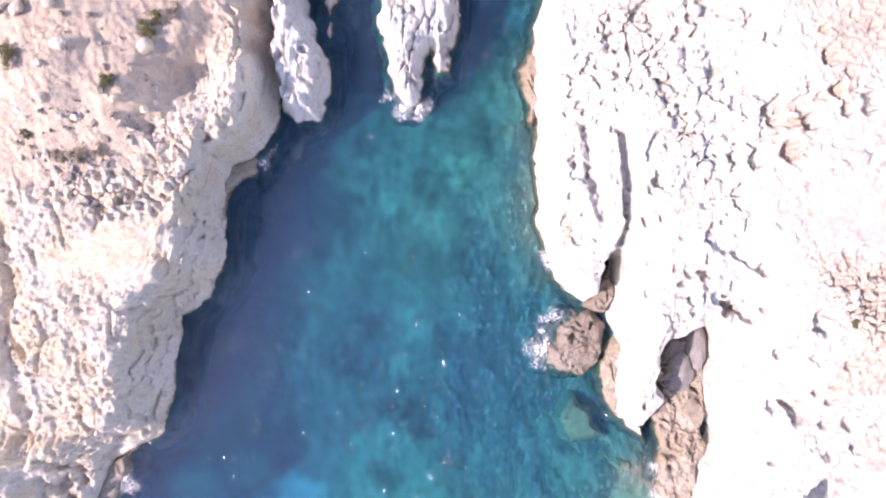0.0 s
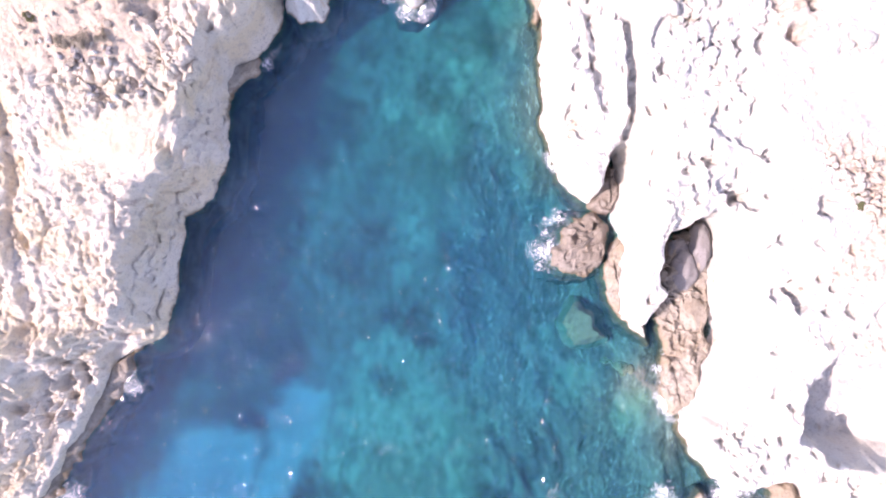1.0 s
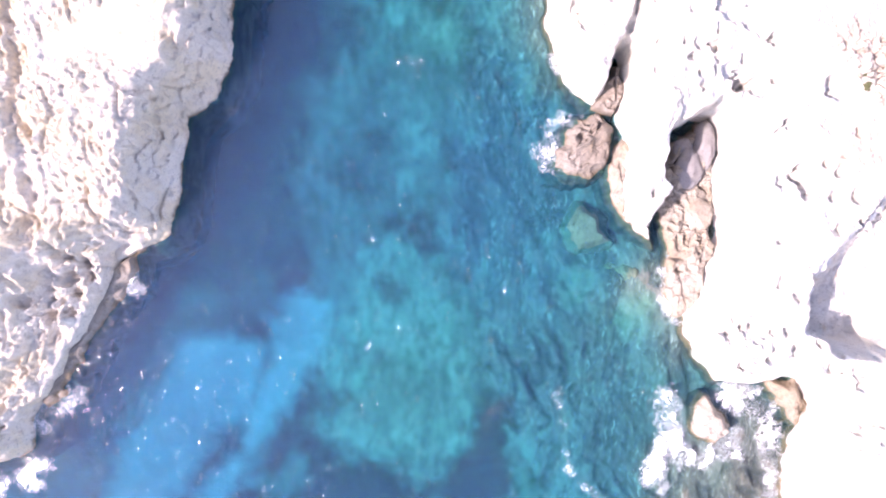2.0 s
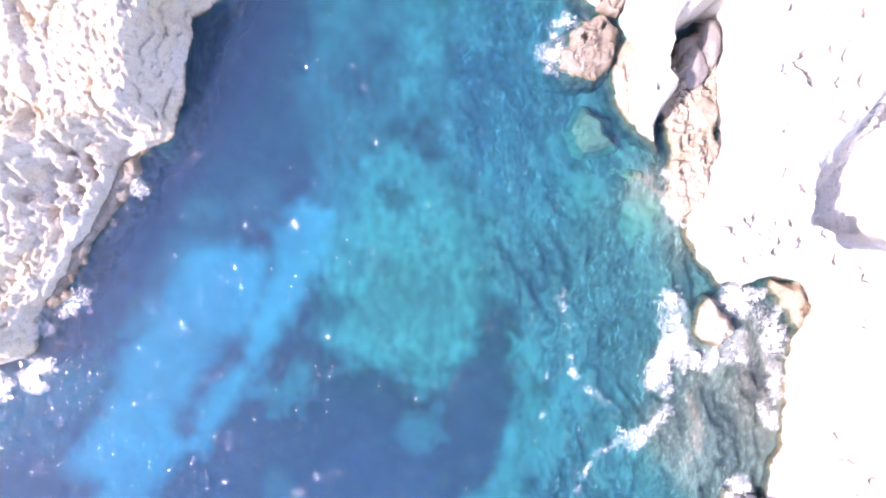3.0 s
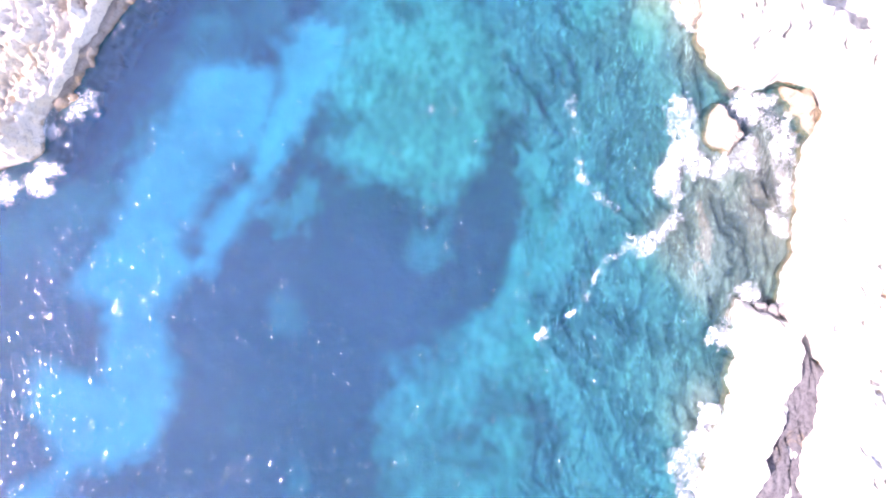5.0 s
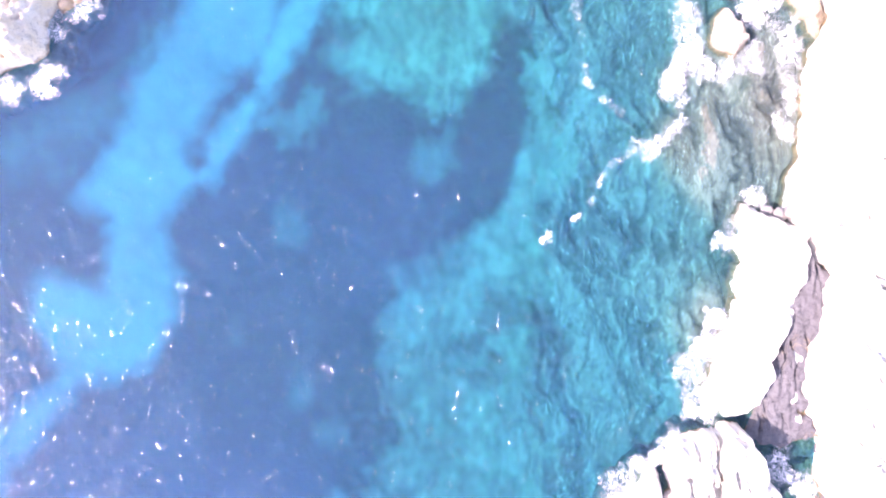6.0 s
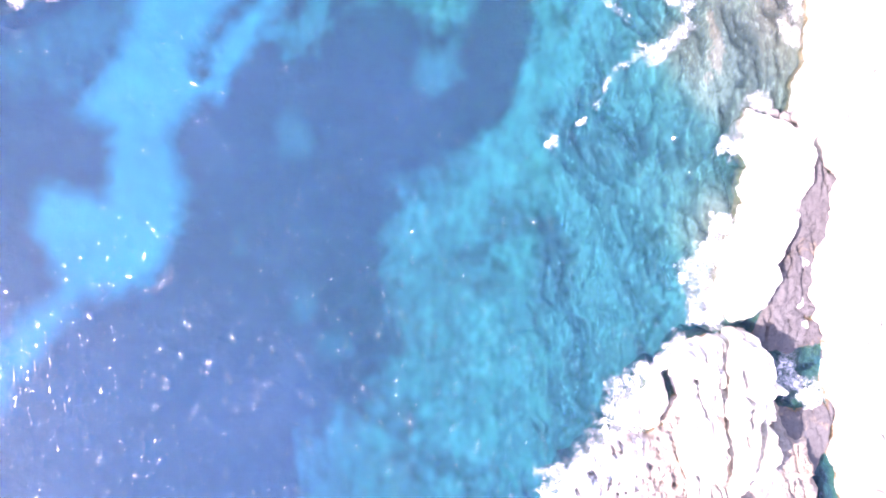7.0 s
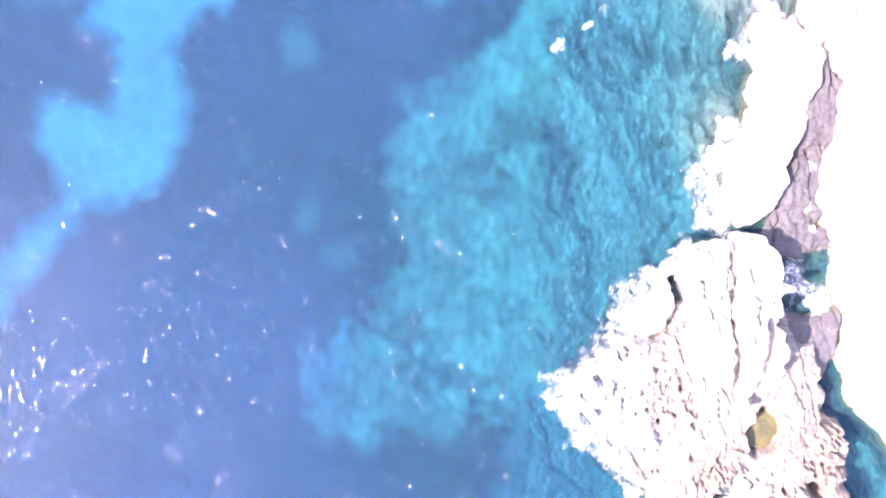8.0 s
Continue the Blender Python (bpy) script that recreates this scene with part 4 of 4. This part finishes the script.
foam([(19.6, -32.6), (20.6, -33.4), (22.5, -34.0), (24.6, -33.2), (24.9, -32.2)], 1.0, 1.2, 312, SURF, 0.6)
foam([(24.4, -28.6), (25.8, -28.9), (26.9, -29.6)], 1.3, 0.8, 313, SURF)
foam([(27.8, -30.5), (28.0, -33.2), (27.8, -36.0), (28.1, -39.2)], 0.9, 0.8, 314, SURF)
foam([(9.8, -28.6), (10.5, -32.8), (11.1, -35.4), (12.6, -36.8), (14.6, -37.9), (16.4, -37.9)], 0.45, 0.3, 315, "thin drifting thread of white foam on the water")
foam([(19.3, -36.6), (18.4, -38.8), (16.6, -40.6), (15.4, -40.9)], 0.8, 0.75, 316, "drifting streak of white foam on the water", 0.1)
foam([(15.4, -40.9), (13.8, -42.0), (12.4, -43.5), (11.8, -45.4)], 0.45, 0.3, 317, "thin drifting thread of white foam on the water")
foam([(10.8, -46.6), (10.2, -46.9)], 0.25, 1.0, 318, "small fleck of white foam on the water")
foam([(8.4, -48.3), (7.8, -48.8)], 0.3, 1.0, 319, "small fleck of white foam on the water")
foam([(25.9, -44.7), (24.4, -45.6), (23.6, -47.2), (23.3, -49.0)], 0.8, 0.95, 320, SURF, 0.1)
foam([(22.9, -55.9), (21.3, -58.2), (20.9, -59.4), (21.8, -61.2)], 1.25, 1.6, 321, SURF, 1.0)
foam([(20.9, -62.2), (22.4, -62.9)], 0.8, 0.9, 322, SURF, 0.2)
foam([(19.6, -65.2), (18.4, -66.6), (17.2, -67.6)], 0.9, 1.1, 323, SURF, 0.3)
foam([(15.2, -69.2), (14.2, -70.4), (14.6, -72.0)], 1.15, 1.6, 324, SURF, 0.95)
foam([(14.0, -73.2), (11.9, -74.8), (10.5, -77.3), (11.9, -80.6)], 1.7, 1.0, 325, SURF, 0.3, rock_platform)
foam([(12.8, -80.8), (14.8, -82.6), (16.6, -84.4)], 1.2, 1.0, 326, SURF, 0.2)
foam([(14.6, -75.6), (14.2, -77.6), (14.8, -79.6), (16.6, -81.4)], 2.0, 1.2, 327, SURF, 0.45, rock_platform)
foam([(28.7, -65.6), (29.3, -67.6), (30.6, -69.8)], 1.3, 1.0, 328, "white foam swirling in a narrow gully")
foam([(13.2, -75.4), (12.8, -77.6), (13.6, -79.8)], 1.9, 1.2, 330, SURF, 0.4, rock_platform)
foam([(16.6, -73.0), (15.6, -74.6)], 1.3, 1.0, 331, SURF, 0.4, rock_platform)
foam([(23.6, -83.2), (24.8, -84.3), (25.4, -85.8)], 1.6, 1.1, 329, "white foam in a rock pool")


# ---- rock pool ----
POOL, _n, _l, _b = material("pool_algae", 0.15, 0.5)
_l.new(mixed(_n, _l, span(_n, _l, noise_node(_n, _l, 1.4, 6), 0.35, 0.65), (0.15, 0.135, 0.06), (0.09, 0.09, 0.05)), _b.inputs["Base Color"])
px, py = np.meshgrid(np.arange(24.4, 28.2, 0.1), np.arange(-81.2, -77.6, 0.1))
inside = inside_distance(px, py, [(25.1, -79.4), (25.9, -78.6), (27.3, -78.2), (27.4, -79.6), (26.6, -80.6), (25.4, -80.4)]) + 0.5 * fbm(px, py, 1.2, 3, 340)
tagged(sheet("rock_pool", px, py, 0.4 + 0.02 * fbm(px, py, 0.5, 2, 341), inside > -0.3, None, POOL), "shallow rock pool floored with olive green algae", "rock pool")


# ---- loose boulders ----
def boulder(x, y, z, size, seed, mat, label, group, stretch=(1.0, 0.85, 0.7), turn=0.0, rounded=0.0):
    """A loose boulder: a lump with broken flat sides, set a little into what it lies on."""
    rng = random.Random(seed)
    bm = bmesh.new()
    bmesh.ops.create_icosphere(bm, subdivisions=4 if size > 0.8 else 3, radius=1.0)
    cuts = [(Vector((rng.uniform(-1, 1), rng.uniform(-1, 1), rng.uniform(-0.6, 1))).normalized(), rng.uniform(0.62 if size > 0.45 else 0.4, 0.9)) for _ in range(9 if size > 0.45 else 14)]
    for v in bm.verts:
        p = v.co.copy()
        if not rounded:
            for n, d in cuts:
                over = p.dot(n) - d
                if over > 0:
                    p -= n * over * 0.92
        q = p * 1.7 + Vector((seed * 3.1, seed * 1.7, 0))
        p *= 1 + 0.16 * noise.noise(q) + 0.07 * noise.noise(q * 3) + 0.04 * noise.noise(q * 7)
        v.co = Vector((p.x * stretch[0], p.y * stretch[1], p.z * stretch[2])) * size
    me = bpy.data.meshes.new("boulder")
    bm.to_mesh(me)
    bm.free()
    me.polygons.foreach_set("use_smooth", np.ones(len(me.polygons), bool))
    me.materials.append(mat)
    ob = new("boulder", me)
    ob.matrix_world = pose(x, y, z + size * stretch[2] * 0.55, rng.uniform(-8, 8), rng.uniform(-8, 8), math.degrees(turn))
    return tagged(ob, label, "boulder", group)


bpy.context.view_layer.update()
for k, (x, y, size, stretch, turn) in enumerate([(19.6, -9.9, 1.35, (0.8, 1.25, 0.8), 0.1), (20.8, -7.9, 1.2, (0.65, 1.7, 1.0), 0.05), (19.2, -8.1, 0.95, (0.9, 0.8, 0.7), 0.4)]):
    boulder(x, y, 0.9, size, 40 + k, STONE_GREY, "large smooth grey boulder wedged in a hollow of the cliff", "boulders in the hollow", stretch, turn, 1)
boulder(20.7, -13.7, 0.9, 1.5, 47, STONE_BROWN, "flat tan boulder on the rock ledge", "boulders in the hollow", (0.75, 1.15, 0.45), 0.1)
GULLY = [(30.2, -50.6, 0.5), (30.5, -53.0, 0.7), (30.0, -54.9, 0.6), (29.5, -56.3, 0.55), (29.5, -57.7, 0.75), (28.8, -58.2, 0.5), (28.5, -59.6, 0.65), (29.4, -59.6, 0.5), (29.4, -61.0, 0.7),
         (27.4, -61.8, 0.6), (28.5, -62.0, 0.45), (30.1, -61.6, 0.7), (27.9, -63.0, 0.5), (28.9, -57.0, 0.4), (30.0, -56.3, 0.4), (29.9, -52.1, 0.45), (29.0, -60.3, 0.35), (28.1, -60.6, 0.4),
         (28.3, -63.6, 0.6), (27.2, -63.2, 0.4), (29.7, -62.8, 0.45), (30.3, -51.6, 0.35)]
# three boulders in four take the stone with gully shade in its colour
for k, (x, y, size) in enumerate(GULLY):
    boulder(x, y, -0.15 + 0.25 * (size < 0.5), size * 1.1, 60 + k, STONE_GULLY_SHADE if k % 4 else STONE_FIN, "fallen boulder on the gully floor, most coloured in shade grey", "boulders in the gully", (1.0, 0.8 + 0.02 * (k % 7), 0.75), k * 0.9)
# both floors are coloured as if shaded, darker than the stone itself
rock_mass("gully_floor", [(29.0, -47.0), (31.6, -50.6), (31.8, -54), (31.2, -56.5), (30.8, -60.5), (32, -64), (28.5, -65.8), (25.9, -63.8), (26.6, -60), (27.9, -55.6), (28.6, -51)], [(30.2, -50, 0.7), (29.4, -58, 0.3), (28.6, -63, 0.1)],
          0.4, 230, STONE_GULLY_SHADE, "gravel floor of a narrow gully with shade in its colour", "gully floor", 0.6, 0.3, 0.1, 0.1, 0.0)
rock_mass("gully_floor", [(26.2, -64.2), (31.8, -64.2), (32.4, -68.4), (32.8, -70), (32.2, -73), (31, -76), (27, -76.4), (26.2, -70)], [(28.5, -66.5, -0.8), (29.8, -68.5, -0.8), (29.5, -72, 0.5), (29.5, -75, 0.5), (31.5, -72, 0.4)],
          0.5, 235, STONE_GULLY_SHADE, "wet rock floor of a sea gully with shade in its colour", "gully floor", 0.45, 1.2, 0.1, 0.1, 0.0, split=0.4)
for k, (x, y, size) in enumerate([(28.6, -45.6, 0.95), (27.3, -45.9, 0.7), (26.2, -45.5, 0.6)]):
    boulder(x, y, 0.3, size, 90 + k, STONE_GREY, "grey boulder jammed between slab and cliff", "boulders in the gully", (1, 0.9, 0.8), k * 1.3)
for k, (x, y, size) in enumerate([(28.2, 6.6, 0.75), (29.9, 7.0, 0.7), (27.2, 6.2, 0.4)]):
    boulder(x, y, ground_at(cliff_east, x, y), size, 100 + k, STONE_EAST, "white boulder on the cliff top", "cliff top boulders", (1, 0.9, 0.6), k)
for k, (x, y, size) in enumerate([(-27.0, 13.0, 0.6), (-22.1, 13.7, 0.7), (-28.1, 9.3, 0.45), (-24.7, 3.4, 0.4), (-29.9, 15.3, 0.6), (-27.9, 15.8, 0.5), (-26.4, 8.2, 0.45), (-23.6, 9.5, 0.4), (-22.2, 9.1, 0.45)]):
    boulder(x, y, ground_at(cliff_west, x, y), size, 110 + k, STONE_WEST, "cream boulder on the soil slope", "cliff top boulders", (1, 0.85, 0.7), k * 1.1)
rng = random.Random(8)
for outline, n, small, large, mats, label in (
        ([(13.5, 22), (17, 22), (18.6, 14), (20.6, 9), (20.4, 6), (17.4, 6), (15.2, 9), (13.8, 12.5)], 55, 0.25, 0.65, (STONE_EAST, STONE_EAST, STONE_FIN), "white angular block of broken rock on the cliff top"),
        ([(26.5, -1), (34, -1), (35, -7), (30.5, -7), (27.5, -4.5)], 35, 0.2, 0.42, (STONE_WEST, STONE_BROWN, STONE_EAST), "pale tan stone in rubble on the cliff top"),
        ([(-32, 16), (-21.5, 16.5), (-20.6, 11), (-22.6, 6.8), (-27, 6.5), (-32, 7)], 32, 0.16, 0.45, (STONE_WEST, STONE_GREY, STONE_BROWN), "tan weathered stone lying on the soil slope"),
        ([(31.5, -12), (36, -5.5), (37, -9), (33.5, -15.5)], 14, 0.3, 0.7, (STONE_EAST, STONE_FIN), "white fallen block on the slope of a hollow")):
    xs, ys = [p[0] for p in outline], [p[1] for p in outline]
    ground = cliff_west if label.startswith("tan") else cliff_east
    while n:
        x, y = rng.uniform(min(xs), max(xs)), rng.uniform(min(ys), max(ys))
        if inside_distance(np.array([x]), np.array([y]), outline)[0] > 0:
            n -= 1
            size = small + (large - small) * rng.random() ** 2
            boulder(x, y, ground_at(ground, x, y), size, rng.randint(1000, 1900), mats[n % len(mats)], label, "loose blocks on the cliff tops", (1, rng.uniform(0.6, 0.9), rng.uniform(0.6, 0.9)), rng.uniform(0, 6.28))
rng = random.Random(5)
for cx, cy, n, r in ((-27.9, 3.9, 22, 1.5), (-25.9, 1.9, 20, 1.1), (-23.7, 2.4, 16, 1.0), (-25.9, 4.9, 12, 1.0), (-29.8, 6.2, 14, 1.6), (-25.5, 7.6, 14, 1.8), (-22.8, 7.6, 12, 1.5), (-28.6, 8.2, 10, 1.4)):
    for k in range(n):
        a, q = rng.uniform(0, 6.28), r * math.sqrt(rng.random())
        x, y = cx + q * math.cos(a) * 1.25, cy + q * math.sin(a) * 0.8
        boulder(x, y, ground_at(cliff_west, x, y), rng.uniform(0.14, 0.42), rng.randint(200, 900), (STONE_WEST, STONE_BROWN, STONE_GREY, STONE_FIN)[k % 4], "broken tan and grey rock in a heap on the slope", "heaps of broken rock", (1, rng.uniform(0.45, 0.8), 0.65), a)


# ---- shrubs ----
def shrub(x, y, z, size, seed, mat, label):
    """A low shrub: forked stems and a loose crown of small leaf clumps."""
    rng = random.Random(seed)
    root = new("shrub")
    root.location = (x, y, z - 0.05)
    tagged(root, label, "shrub", "shrubs on the slope")
    tips = []
    for _ in range(9):
        a, r = rng.uniform(0, 6.28), size * rng.uniform(0.25, 0.75)
        tip = Vector((math.cos(a) * r, math.sin(a) * r, size * rng.uniform(0.35, 0.75)))
        tips.append(tip)
        bm = bmesh.new()
        m = (tip.to_track_quat("Z", "Y").to_matrix().to_4x4()) @ Matrix.Translation((0, 0, tip.length / 2))
        bmesh.ops.create_cone(bm, cap_ends=True, segments=6, radius1=0.035 * size, radius2=0.012 * size, depth=tip.length, matrix=m)
        me = bpy.data.meshes.new("stem")
        bm.to_mesh(me)
        bm.free()
        me.materials.append(TWIG)
        new("stem", me).parent = root
    verts, faces = [], []
    for tip in tips * 3:
        c = tip * rng.uniform(0.75, 1.15) + Vector((rng.gauss(0, 0.16), rng.gauss(0, 0.16), rng.gauss(0, 0.1))) * size
        for _ in range(70):
            p = c + Vector((rng.gauss(0, 0.13), rng.gauss(0, 0.13), rng.gauss(0, 0.09))) * size
            u = Vector((rng.uniform(-1, 1), rng.uniform(-1, 1), rng.uniform(-0.5, 0.5))).normalized()
            w = u.orthogonal().normalized()
            s = rng.uniform(0.035, 0.075) * max(size, 0.7)
            n = len(verts)
            verts += [p - u * s, p + w * s * 0.5, p + u * s, p - w * s * 0.5]
            faces.append((n, n + 1, n + 2, n + 3))
    me = bpy.data.meshes.new("foliage")
    me.from_pydata(verts, [], faces)
    me.materials.append(mat)
    new("foliage", me).parent = root
    return root


for k, (x, y, size, mat, label) in enumerate([(-30.2, 11.9, 0.9, LEAF_GREEN, "olive green shrub on the soil slope"), (-23.9, 10.7, 0.75, LEAF_GREEN, "olive green shrub on the soil slope"),
                                              (-22.2, 14.9, 0.8, LEAF_GREEN, "olive green shrub on the soil slope"), (-21.6, 15.9, 0.7, LEAF_GREEN, "olive green shrub on the soil slope"),
                                              (-30.2, 7.0, 0.5, LEAF_GREEN, "small olive shrub among broken rock"), (-20.6, 16.5, 0.7, LEAF_DRY, "dry grey shrub on the soil slope"),
                                              (-26.9, 5.6, 0.9, LEAF_DRY, "dry grey shrub above a heap of rock"), (-28.3, 5.4, 0.7, LEAF_DRY, "dry grey shrub above a heap of rock"),
                                              (-25.4, 5.9, 0.6, LEAF_DRY, "dry grey shrub above a heap of rock")]):
    shrub(x, y, ground_at(cliff_west, x, y), size, 500 + k, mat, label)
for k, (x, y) in enumerate([(28.4, -4.0), (28.5, -4.7)]):
    shrub(x, y, ground_at(cliff_east, x, y), 0.35, 520 + k, LEAF_GREEN, "tiny green shrub on bare white rock")
